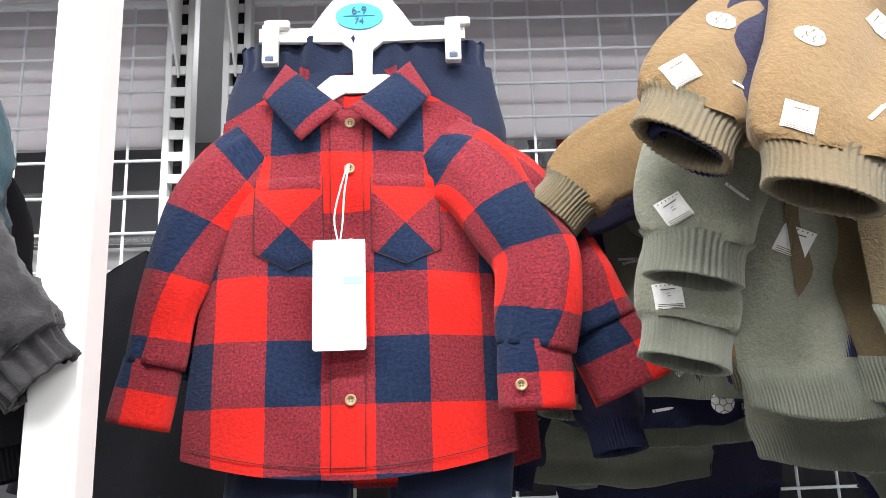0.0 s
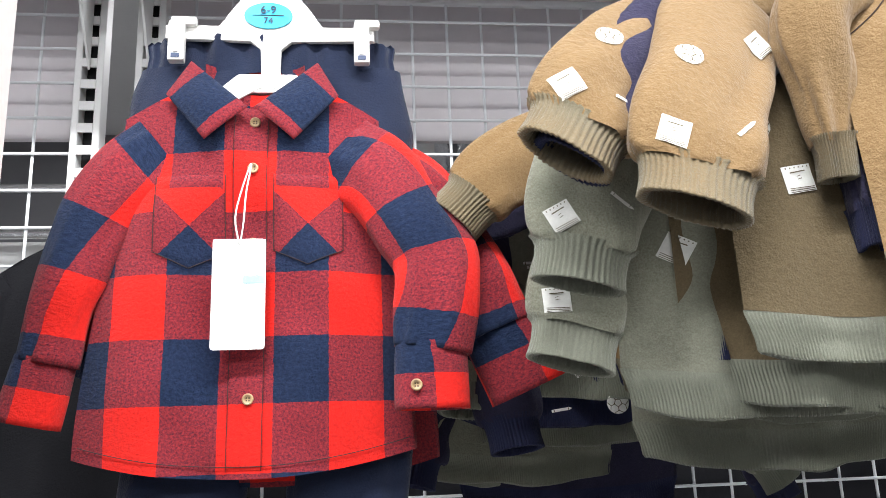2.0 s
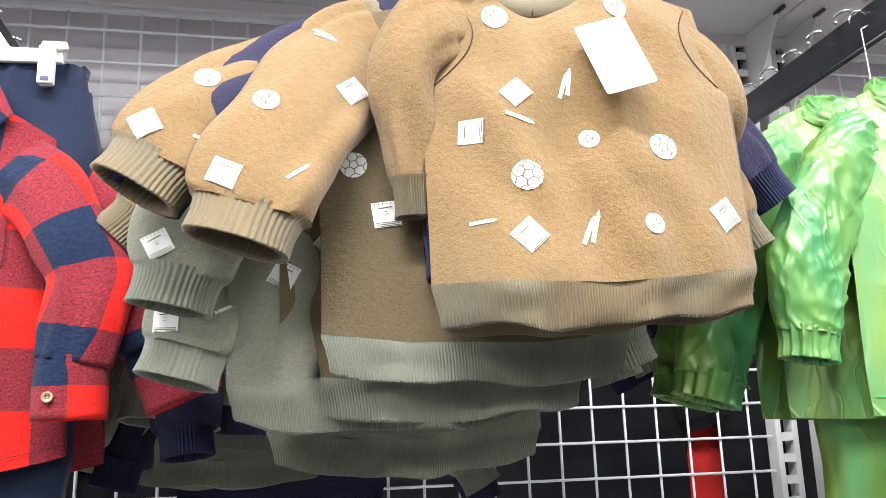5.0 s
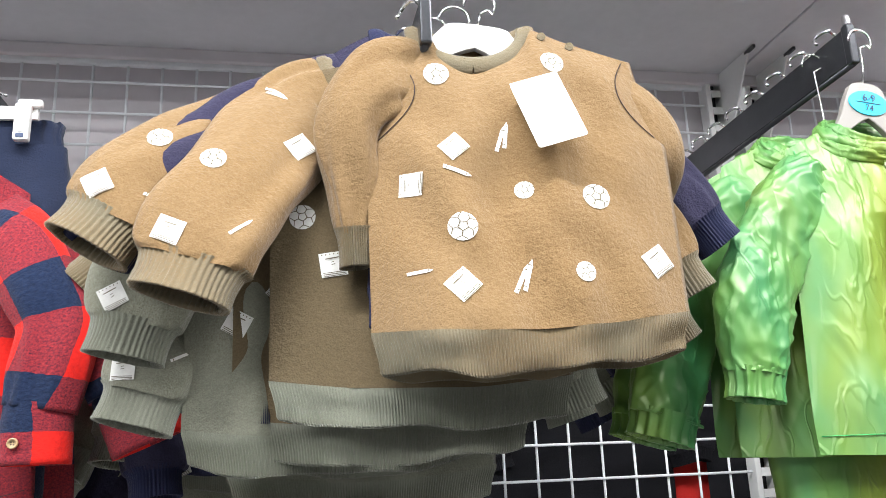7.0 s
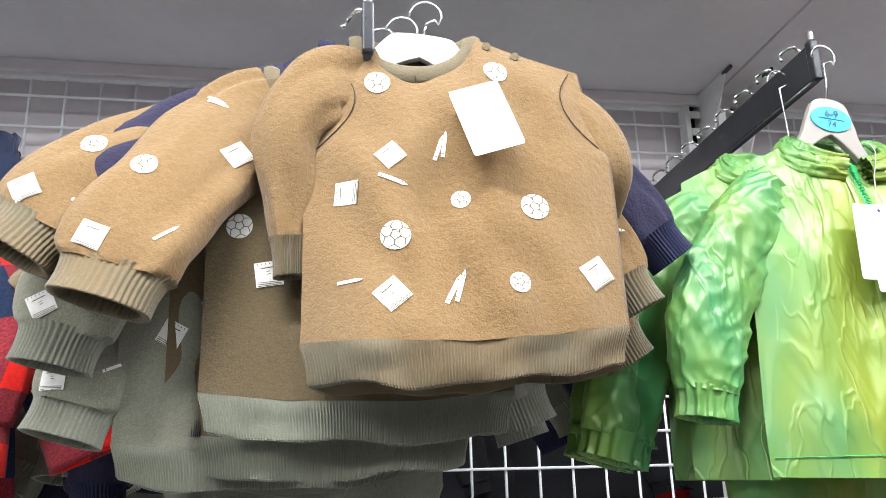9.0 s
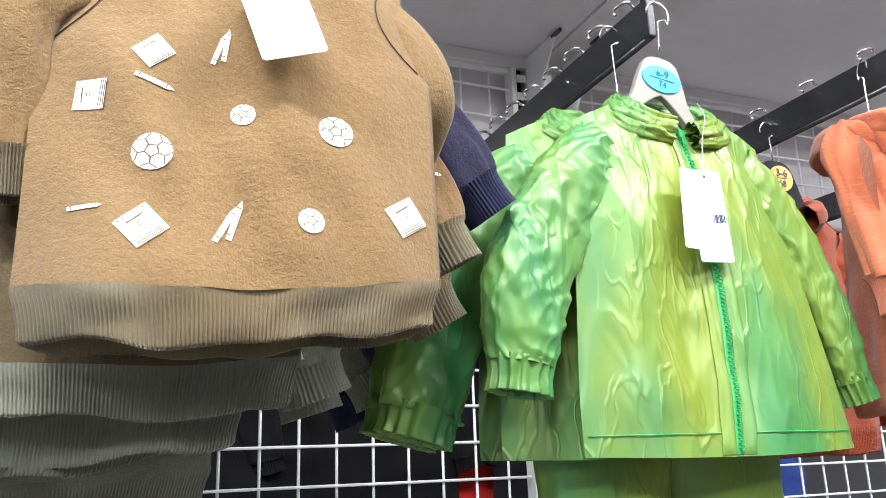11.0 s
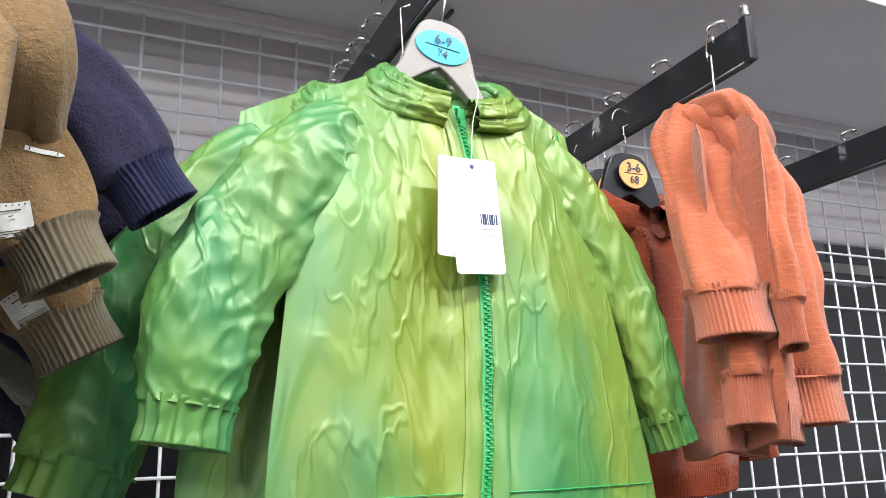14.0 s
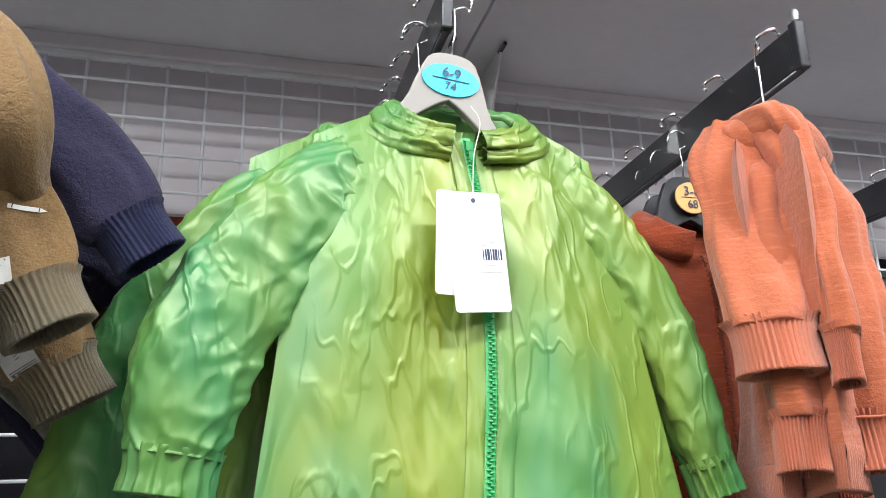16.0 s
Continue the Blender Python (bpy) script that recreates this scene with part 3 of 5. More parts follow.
waterfall_arm(-0.075, 0.62, 1.985, 1.985, 6)
waterfall_arm(0.470, 0.500, 1.902, 1.955, 9)
waterfall_arm(1.034, 0.620, 1.972, 1.966, 8)
waterfall_arm(1.397, 0.586, 1.957, 1.953, 5)
waterfall_arm(1.77, 0.600, 1.930, 1.935, 4)


# ---- garments ----
def sleeve(parent, ctrl, mat, cuff_mat=None, cuff=0.034, ribs=46, seed=1.0, folds=0.006, crush=0.0, squeeze=0.84, n=40, around=44, gathers=False, name="sleeve", freq=1.0, lip=0.12, prints=0):
    if cuff_mat:
        a, b = np.array(ctrl[-2], float), np.array(ctrl[-1], float)
        d = (b - a)[:3] / np.linalg.norm((b - a)[:3])
        ctrl = list(ctrl) + [(*(b[:3] + d * 0.009), b[3] * squeeze * 0.98, b[4] * (squeeze + 0.1) * 0.98)]
    v, f, uv = tube(ctrl, n, around, seed, folds, crush, fold_freq=freq, lip=0.0 if cuff_mat else lip)
    part_of(name, mesh_of(name, v, f, mat, uv), parent)
    if prints:
        skin, rnd = Skin(v, f), random.Random(int(seed * 100))
        rows = glide(ctrl, 40)
        for k in range(prints):
            c = rows[int(6 + 25 * (k + 0.5) / prints)]
            t = (rows[30] - rows[14])[:3]
            side = c[3] * (0.5 if k % 2 else -0.5)
            q = math.hypot(t[0], t[2])
            kind = ("pencils", "book", "ball", "pencil", "book")[k % 5]
            skin.y = c[1] - c[4]
            add_print(parent, skin, kind, c[0] - t[2] / q * side, c[2] + t[0] / q * side, 0.0115, rnd.uniform(-0.8, 0.8))
    if not cuff_mat:
        return
    b[:3] += d * 0.006
    rows = []
    for s, k in ((-0.08, 0.97), (0.1, squeeze), (0.5, squeeze * 0.95), (0.85, squeeze * 0.97), (1.0, squeeze * 0.99)):
        rows.append((*(b[:3] + d * cuff * s), b[3] * k, b[4] * (k + 0.12)))
    if gathers:
        v, f, uv = tube(rows, 14, 120, seed + 2, 0.002, 0.0015, 15, 0.0022, 2.1, lip=0.15)
    else:
        v, f, uv = tube(rows, 12, ribs * 4, seed + 2, 0.0025, 0.0, ribs, 0.0021, 2.2, lip=0.1)
    part_of("cuff", mesh_of("cuff", v, f, cuff_mat, uv), parent, "gathered elastic cuff" if gathers else "ribbed cuff")


def stitch(parent, top, pts, mat=SEAM, r=0.0004, proud=0.0022):
    line = [top.drop_on(x, z, proud) for x, z in pts]
    part_of("seam", mesh_of("seam", *wire(line, r, 5), mat), parent, "stitched seam")


def motif_mesh(top, kind, x, z, size, turn, proud=0.0009):
    """White print laid on the front panel: its vertices follow the cloth. Returns meshes of the print and of its drawn lines."""
    ca, sa = math.cos(turn), math.sin(turn)

    def on(px, pz, lift):
        return top.drop_on(x + px * ca - pz * sa, z + px * sa + pz * ca, lift)

    faces, verts, lines, lf = [], [], [], []

    def quad_strip(a, b, wd):
        d = Vector((b[0] - a[0], b[1] - a[1]))
        d.normalize()
        nx, nz = -d.y * wd / 2, d.x * wd / 2
        k = len(lines)
        for px, pz in ((a[0] + nx, a[1] + nz), (a[0] - nx, a[1] - nz), (b[0] - nx, b[1] - nz), (b[0] + nx, b[1] + nz)):
            lines.append(on(px, pz, proud + 0.0011))
        lf.append((k, k + 1, k + 2, k + 3))

    if kind == "ball":
        verts.append(on(0, 0, proud))
        for ring in (0.5, 1.0):
            for k in range(18):
                w = 2 * math.pi * k / 18
                verts.append(on(size * ring * math.cos(w), size * ring * math.sin(w), proud))
        faces += [(0, 1 + k, 1 + (k + 1) % 18) for k in range(18)]
        faces += [(1 + k, 19 + k, 19 + (k + 1) % 18, 1 + (k + 1) % 18) for k in range(18)]
        pent = [(size * 0.36 * math.cos(1.57 + k * 1.2566), size * 0.36 * math.sin(1.57 + k * 1.2566)) for k in range(5)]
        mid = [(size * 0.68 * math.cos(1.57 + k * 1.2566), size * 0.68 * math.sin(1.57 + k * 1.2566)) for k in range(5)]
        out = [(size * 0.98 * math.cos(1.57 + 0.42 * s + k * 1.2566), size * 0.98 * math.sin(1.57 + 0.42 * s + k * 1.2566)) for k in range(5) for s in (-1, 1)]
        for k in range(5):
            quad_strip(pent[k], pent[(k + 1) % 5], size * 0.07)
            quad_strip(pent[k], mid[k], size * 0.07)
            quad_strip(mid[k], out[2 * k], size * 0.06)
            quad_strip(mid[k], out[2 * k + 1], size * 0.06)
    elif kind == "book":
        n = 5
        for i in range(n + 1):
            for j in range(n + 1):
                verts.append(on(size * (2 * i / n - 1), size * 0.95 * (2 * j / n - 1), proud))
        faces += grid_faces(n + 1, n + 1)
        for k in range(3):
            quad_strip((-size * 0.85, -size * (0.62 + 0.14 * k)), (size * 0.85, -size * (0.66 + 0.12 * k)), size * 0.05)
        for k in range(6):
            quad_strip((size * (-0.8 + 0.3 * k), size * 0.78), (size * (-0.72 + 0.3 * k), size * 0.78), size * 0.1)
        quad_strip((-size * 0.55, size * 0.45), (size * 0.5, size * 0.5), size * 0.08)
        quad_strip((-size * 0.15, -size * 0.05), (size * 0.15, size * 0.0), size * 0.05)
        quad_strip((-size * 0.15, size * 0.15), (size * 0.1, size * 0.2), size * 0.05)
    else:
        offs = ((0.0, 0.0),) if kind == "pencil" else ((-0.16, 0.2), (0.2, -0.12))
        for q, (dx, dz) in enumerate(offs):
            base = len(verts)
            lean = 0.18 * (q - 0.5) if len(offs) > 1 else 0
            n = 5
            for i in range(n + 1):
                s = -1 + 1.7 * i / n
                for wd in (-0.14, 0.14):
                    verts.append(on(size * (s + dx), size * (wd + dz + lean * s), proud))
            faces += [(base + 2 * i, base + 2 * i + 2, base + 2 * i + 3, base + 2 * i + 1) for i in range(n)]
            verts.append(on(size * (1.05 + dx), size * (dz + lean), proud))
            faces.append((base + 2 * n, len(verts) - 1, base + 2 * n + 1))
            quad_strip((size * (0.66 + dx), size * (-0.12 + dz + lean)), (size * (0.66 + dx), size * (0.12 + dz + lean)), size * 0.06)
            quad_strip((size * (-0.75 + dx), size * (-0.12 + dz)), (size * (-0.75 + dx), size * (0.12 + dz)), size * 0.06)
    return (verts, faces), (lines, lf)


class Skin:
    """A cloth surface seen from the front, for prints that lie on it."""

    def __init__(self, verts, faces):
        self.tree = BVHTree.FromPolygons([Vector(v) for v in verts], faces)
        self.y = 0.0

    def drop_on(self, x, z, proud=0.0012):
        hit = self.tree.ray_cast(Vector((x, -1.0, z)), Vector((0, 1, 0)))[0]
        if hit is not None:
            self.y = hit.y
        return Vector((x, self.y - proud, z))


def add_print(parent, top, kind, x, z, size, turn):
    (v, f), (lv, lf) = motif_mesh(top, kind, x, z, size, turn)
    p = part_of("printed_motif", mesh_of("printed_motif", v, f, PRINT), parent, {"ball": "white printed football", "book": "white printed notebook", "pencil": "white printed pencil"}.get(kind, "white printed pair of pencils"))
    part_of("drawn_line", mesh_of("drawn_line", lv, lf, PRINT_LINE), p)


def sweatshirt(m, tone, sleeves, label, seed, motifs=(), lattice=True, chest=0.142, length=0.272, shift=0.0, depth=0.032, folds=0.006, sag=0.012, cant=0.0, wavy=0.008, name="sweatshirt", welt=0.036, sleeve_print=False, lean=0.0):
    mat, rib, front, hem_rib = tone if len(tone) == 4 else (*tone, *tone)
    t = thing(name, m, label, "sweatshirt", "printed sweatshirts")
    top = Top(chest, length, 0.122, 0.058, hem=chest * 0.985, drop=0.035, neck_front=0.048, depth=depth, folds=folds, seed=seed, sag=sag, cant=cant, wavy=wavy, shift=shift, lean=lean)
    part_of("body", top.mesh("body", front), t)
    v, f, uv = band(top, welt, 105, 0.0013, 0.05, seed, wave=0.0025)
    part_of("hem_welt", mesh_of("hem_welt", v, f, hem_rib, uv), t, "ribbed hem welt")
    # ribbed collar round the neck
    ring = []
    for k in range(25):
        w = 2 * math.pi * k / 24 - math.pi / 2
        x = shift + 0.057 * math.cos(w)
        back = math.sin(w) > 0
        z = -(0.012 if back else 0.048) * abs(math.sin(w)) - 0.002
        y = 0.016 * math.sin(w) * (0.6 if back else 1.0)
        ring.append((x, y, z + 0.004, 0.0085, 0.0035))
    rv, rf, ruv = tube(ring, 60, 16, seed, 0.0006, 0, 4, 0.0006, 2.0)
    part_of("collar", mesh_of("collar", rv, rf, rib, ruv), t, "ribbed crew collar")
    for i, ctrl in enumerate(sleeves):
        sleeve(t, ctrl, mat, rib, seed=seed * 1.7 + i, folds=0.008, prints=5 if sleeve_print else 0)
    for kind, x, z, size, turn in motifs:
        add_print(t, top, kind, x, z, size, turn)
    if lattice:
        rnd = random.Random(int(seed * 10))
        kinds = ["ball", "pencils", "book", "pencil"]
        for r in range(4):
            for c in range(5):
                x = -0.12 + 0.06 * c + (0.03 if r % 2 else 0) + rnd.uniform(-0.008, 0.008)
                z = -0.075 - 0.058 * r + rnd.uniform(-0.008, 0.008)
                if abs(x) < chest * 0.9:
                    k = kinds[(c + 2 * r) % 4]
                    add_print(t, top, k, x, z, {"ball": 0.0125, "book": 0.0125}.get(k, 0.012), rnd.uniform(-0.9, 0.9))
    return t, top


T_TAN, T_OLIVE, T_NAVY = (TAN, TAN_RIB), (OLIVE, OLIVE_RIB), (NAVY, NAVY_RIB)
# Darker copy of TAN: shade between the stacked bodies put into the colour.
TAN_SHADED = cloth("tan_fleece_shaded", (0.092, 0.070, 0.038), (0.120, 0.090, 0.050), 620, 0.4, 0.93, 0.15)
T_TAN_SHADED = (TAN, TAN_RIB, TAN_SHADED, OLIVE_RIB)
FACE = -6.0
MOTIFS = (
    ("ball", -0.003, -0.185, 0.0088, 0.3), ("ball", 0.063, -0.192, 0.0132, 0.2), ("ball", 0.044, -0.265, 0.0095, 0.9), ("ball", -0.061, -0.221, 0.0135, 0.5),
    ("ball", -0.077, -0.058, 0.0125, 0.1), ("ball", 0.036, -0.048, 0.0120, 0.7), ("book", 0.115, -0.253, 0.0130, 0.6), ("book", -0.064, -0.275, 0.0125, 0.75),
    ("book", -0.065, -0.141, 0.0110, 0.7), ("pencils", -0.018, -0.131, 0.013, 1.35), ("pencils", -0.009, -0.269, 0.0145, 1.2), ("pencil", -0.063, -0.166, 0.0135, -0.35),
    ("book", -0.105, -0.175, 0.0110, 1.5), ("pencil", -0.100, -0.261, 0.0110, 0.05),
)


def arm_path(m, side, end, a_end, bow=0.0, w=0.045):
    """A sleeve from the armhole of a garment at m to a place in the world, a little bowed."""
    e = m.inverted() @ Vector(end)
    w = 0.026 if a_end < 0.02 else w
    p1 = Vector((side * 0.118, -0.002, -0.080))
    near = e + (p1 - e).normalized() * 0.026 + Vector((0, 0, 0.012))
    mid = p1.lerp(near, 0.5) + Vector((bow * side, 0, 0.002))
    return [(side * 0.086, 0.0, -0.064, w - 0.003, 0.012), (*p1, w + 0.005, 0.017), (*mid, (w + a_end) / 2 + 0.009, 0.020), (*near, a_end + 0.004, 0.018), (*e, a_end, 0.017)]


front_at = pose(0.558, 0.516, 1.903, 0, 0, FACE)
front_shirt, front_top = sweatshirt(front_at, T_TAN, [
    [(-0.086, 0.0, -0.056, 0.040, 0.014), (-0.130, -0.008, -0.062, 0.040, 0.020), (-0.162, -0.012, -0.112, 0.032, 0.019), (-0.158, -0.008, -0.205, 0.017, 0.013)],
    [(0.086, 0.006, -0.074, 0.040, 0.012), (0.120, 0.004, -0.092, 0.036, 0.015), (0.142, 0.010, -0.135, 0.028, 0.016), (0.140, 0.045, -0.165, 0.026, 0.016)],
], "tan fleece baby sweatshirt with white school print, sleeves folded back", 1.3, MOTIFS, lattice=False, shift=-0.040, depth=0.038, folds=0.016, cant=0.006, chest=0.145, length=0.303, wavy=0.004, lean=-0.10)
for x, z in ((0.030, -0.014), (0.058, -0.024)):
    part("snap_button", disc(0.0042, 0.0042, 0.002, 18), TAN_RIB, front_shirt, "tan snap button on the shoulder").location = front_top.drop_on(x, z, 0.003)
for sd in (-1, 1):
    stitch(front_shirt, front_top, [(sd * (0.112 - 0.016 * math.sin(math.pi * k / 20) + 0.022 * (k / 20) ** 3), -0.038 - 0.085 * k / 20) for k in range(21)], SEAM, 0.0005, 0.001)
STACK = (
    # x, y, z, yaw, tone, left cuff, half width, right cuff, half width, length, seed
    (0.468, 0.572, 1.912, 0, T_TAN_SHADED, (0.266, 0.482, 1.656), 0.050, (0.722, 0.549, 1.670), 0.034, 0.352, 2.1),
    (0.540, 0.542, 1.890, -9, T_NAVY, (0.426, 0.534, 1.642), 0.012, (0.697, 0.574, 1.690), 0.03, 0.25, 3.9),
    (0.488, 0.592, 1.940, -6, T_NAVY, (0.200, 0.519, 1.700), 0.038, (0.772, 0.576, 1.728), 0.031, 0.27, 3.4),
    (0.432, 0.592, 1.902, -2, T_TAN_SHADED, (0.192, 0.514, 1.702), 0.045, (0.730, 0.604, 1.628), 0.034, 0.372, 4.2),
    (0.384, 0.608, 1.872, -4, T_OLIVE, (0.204, 0.574, 1.622), 0.044, (0.632, 0.634, 1.570), 0.034, 0.350, 5.8),
    (0.432, 0.664, 1.882, -6, T_NAVY, (0.318, 0.612, 1.560), 0.013, (0.774, 0.674, 1.715), 0.036, 0.30, 6.6),
    (0.420, 0.699, 1.868, -2, T_OLIVE, (0.207, 0.624, 1.562), 0.044, (0.642, 0.689, 1.560), 0.034, 0.390, 7.1),
    (0.424, 0.739, 1.872, -6, T_TAN, (0.142, 0.729, 1.710), 0.036, (0.767, 0.719, 1.610), 0.036, 0.33, 8.3),
    (0.432, 0.779, 1.875, -4, T_NAVY, (0.268, 0.650, 1.560), 0.013, (0.762, 0.759, 1.600), 0.036, 0.32, 9.9),
    (0.432, 0.819, 1.875, -6, T_OLIVE, (0.372, 0.740, 1.530), 0.036, (0.742, 0.814, 1.580), 0.036, 0.33, 10.4),
    (0.432, 0.864, 1.880, -6, T_NAVY, (0.112, 0.834, 1.690), 0.034, (0.732, 0.854, 1.560), 0.036, 0.33, 11.7),
)
LOWER = (
    (0.292, 0.904, 1.745, -14, T_OLIVE, (0.142, 0.854, 1.530), 0.036, (0.512, 0.904, 1.510), 0.032, 0.19, 12.1),
    (0.262, 0.934, 1.740, 8, T_NAVY, (0.182, 0.834, 1.490), 0.034, (0.532, 0.924, 1.470), 0.032, 0.215, 13.1),
    (0.282, 0.964, 1.745, -8, T_OLIVE, (0.072, 0.904, 1.520), 0.036, (0.542, 0.954, 1.460), 0.032, 0.245, 14.1),
    (0.232, 0.994, 1.740, 10, T_OLIVE, (0.042, 0.954, 1.480), 0.034, (0.552, 0.994, 1.430), 0.032, 0.285, 15.1),
    (0.292, 1.024, 1.740, -5, T_NAVY, (0.092, 0.974, 1.450), 0.034, (0.562, 1.014, 1.410), 0.032, 0.33, 16.1),
)
LABELS = {id(T_TAN): "tan fleece baby sweatshirt with white school print", id(T_OLIVE): "olive-grey fleece baby sweatshirt with white school print", id(T_TAN_SHADED): "tan fleece baby sweatshirt with white school print, body darkened for shade", id(T_NAVY): "plain navy fleece baby sweatshirt"}
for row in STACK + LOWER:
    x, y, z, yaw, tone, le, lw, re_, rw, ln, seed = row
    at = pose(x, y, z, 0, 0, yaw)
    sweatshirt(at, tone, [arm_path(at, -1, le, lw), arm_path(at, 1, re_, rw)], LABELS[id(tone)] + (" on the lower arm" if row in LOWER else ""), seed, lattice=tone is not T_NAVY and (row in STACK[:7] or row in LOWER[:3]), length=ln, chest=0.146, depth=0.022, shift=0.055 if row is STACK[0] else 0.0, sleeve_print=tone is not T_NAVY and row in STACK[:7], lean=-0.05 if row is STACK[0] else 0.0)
waterfall_arm(0.312, 0.87, 1.76, 1.77, 5)

for k, (x, y, z) in enumerate(((0.522, 0.518, 1.878), (0.484, 0.572, 1.890), (0.500, 0.548, 1.870))):
    clothes_hanger(pose(x, y, z, 0, 8, FACE), WHITE_PLASTIC, "sweatshirt hangers", half=0.10, to=0.082 - (z - 1.866), hump=0.014)
swing_tag(pose(0.563, 0.462, 1.825, -14, -16, FACE), 0.047, 0.076, "blank white swing tag pinned on the tan sweatshirt")


# ---- plaid shirts ----
def patch(c00, c10, c11, c01, n, bulge, thick=0.0016):
    """A cloth flap between four corners, bowed towards the viewer, with two sides."""
    verts, uvs = [], []
    c00, c10, c11, c01 = (Vector(c) for c in (c00, c10, c11, c01))
    for layer in (0, 1):
        for j in range(n + 1):
            for i in range(n + 1):
                s, t = i / n, j / n
                p = (c00 * (1 - s) + c10 * s) * (1 - t) + (c01 * (1 - s) + c11 * s) * t
                p.y -= bulge * math.sin(math.pi * s) * math.sin(math.pi * min(1, t * 0.9 + 0.1)) - layer * thick
                verts.append(p)
                uvs.append((p.x, p.z))
    m = n + 1
    faces = grid_faces(m, m) + [tuple(reversed(f)) for f in grid_faces(m, m, m * m)]
    rim = [i for i in range(m)] + [j * m + n for j in range(1, m)] + [n * m + i for i in range(n - 1, -1, -1)] + [j * m for j in range(n - 1, 0, -1)]
    for k in range(len(rim)):
        a, b = rim[k], rim[(k + 1) % len(rim)]
        faces.append((a, a + m * m, b + m * m, b))
    return verts, faces, uvs


def button(parent, at, r=0.0055):
    prof = [(0.0, -0.0006), (r * 0.55, -0.0006), (r * 0.7, -0.0022), (r * 0.9, -0.0024), (r, -0.0012), (r * 0.96, 0.0006), (0, 0.0006)]
    n = 20
    verts = [(q * math.cos(2 * math.pi * k / n), y, q * math.sin(2 * math.pi * k / n)) for q, y in prof for k in range(n)]
    faces = [(i * n + k, i * n + (k + 1) % n, (i + 1) * n + (k + 1) % n, (i + 1) * n + k) for i in range(len(prof) - 1) for k in range(n)]
    b = part_of("button", mesh_of("button", verts, faces, BUTTON), parent, "horn-coloured four-hole button")
    b.location = at
    bm = bmesh.new()
    for sx in (-1, 1):
        for sz in (-1, 1):
            box_bm(0.0011, 0.0008, 0.0011, (sx * r * 0.22, -0.0008, sz * r * 0.22), bm=bm)
    part("button_holes", bm, SEAM, b)
    return b


def on_front(top, outline_fn, nu, nv, proud, both=True):
    """A strip laid on the body front: outline_fn(s, t) gives x and z."""
    verts, uvs = [], []
    for j in range(nv + 1):
        for i in range(nu + 1):
            x, z = outline_fn(i / nu, j / nv)
            edge = 0.35 if i in (0, nu) or j in (0, nv) else 1.0
            p = top.drop_on(x, z, proud * edge)
            verts.append(p)
            uvs.append((x, z))
    return verts, grid_faces(nv + 1, nu + 1), uvs


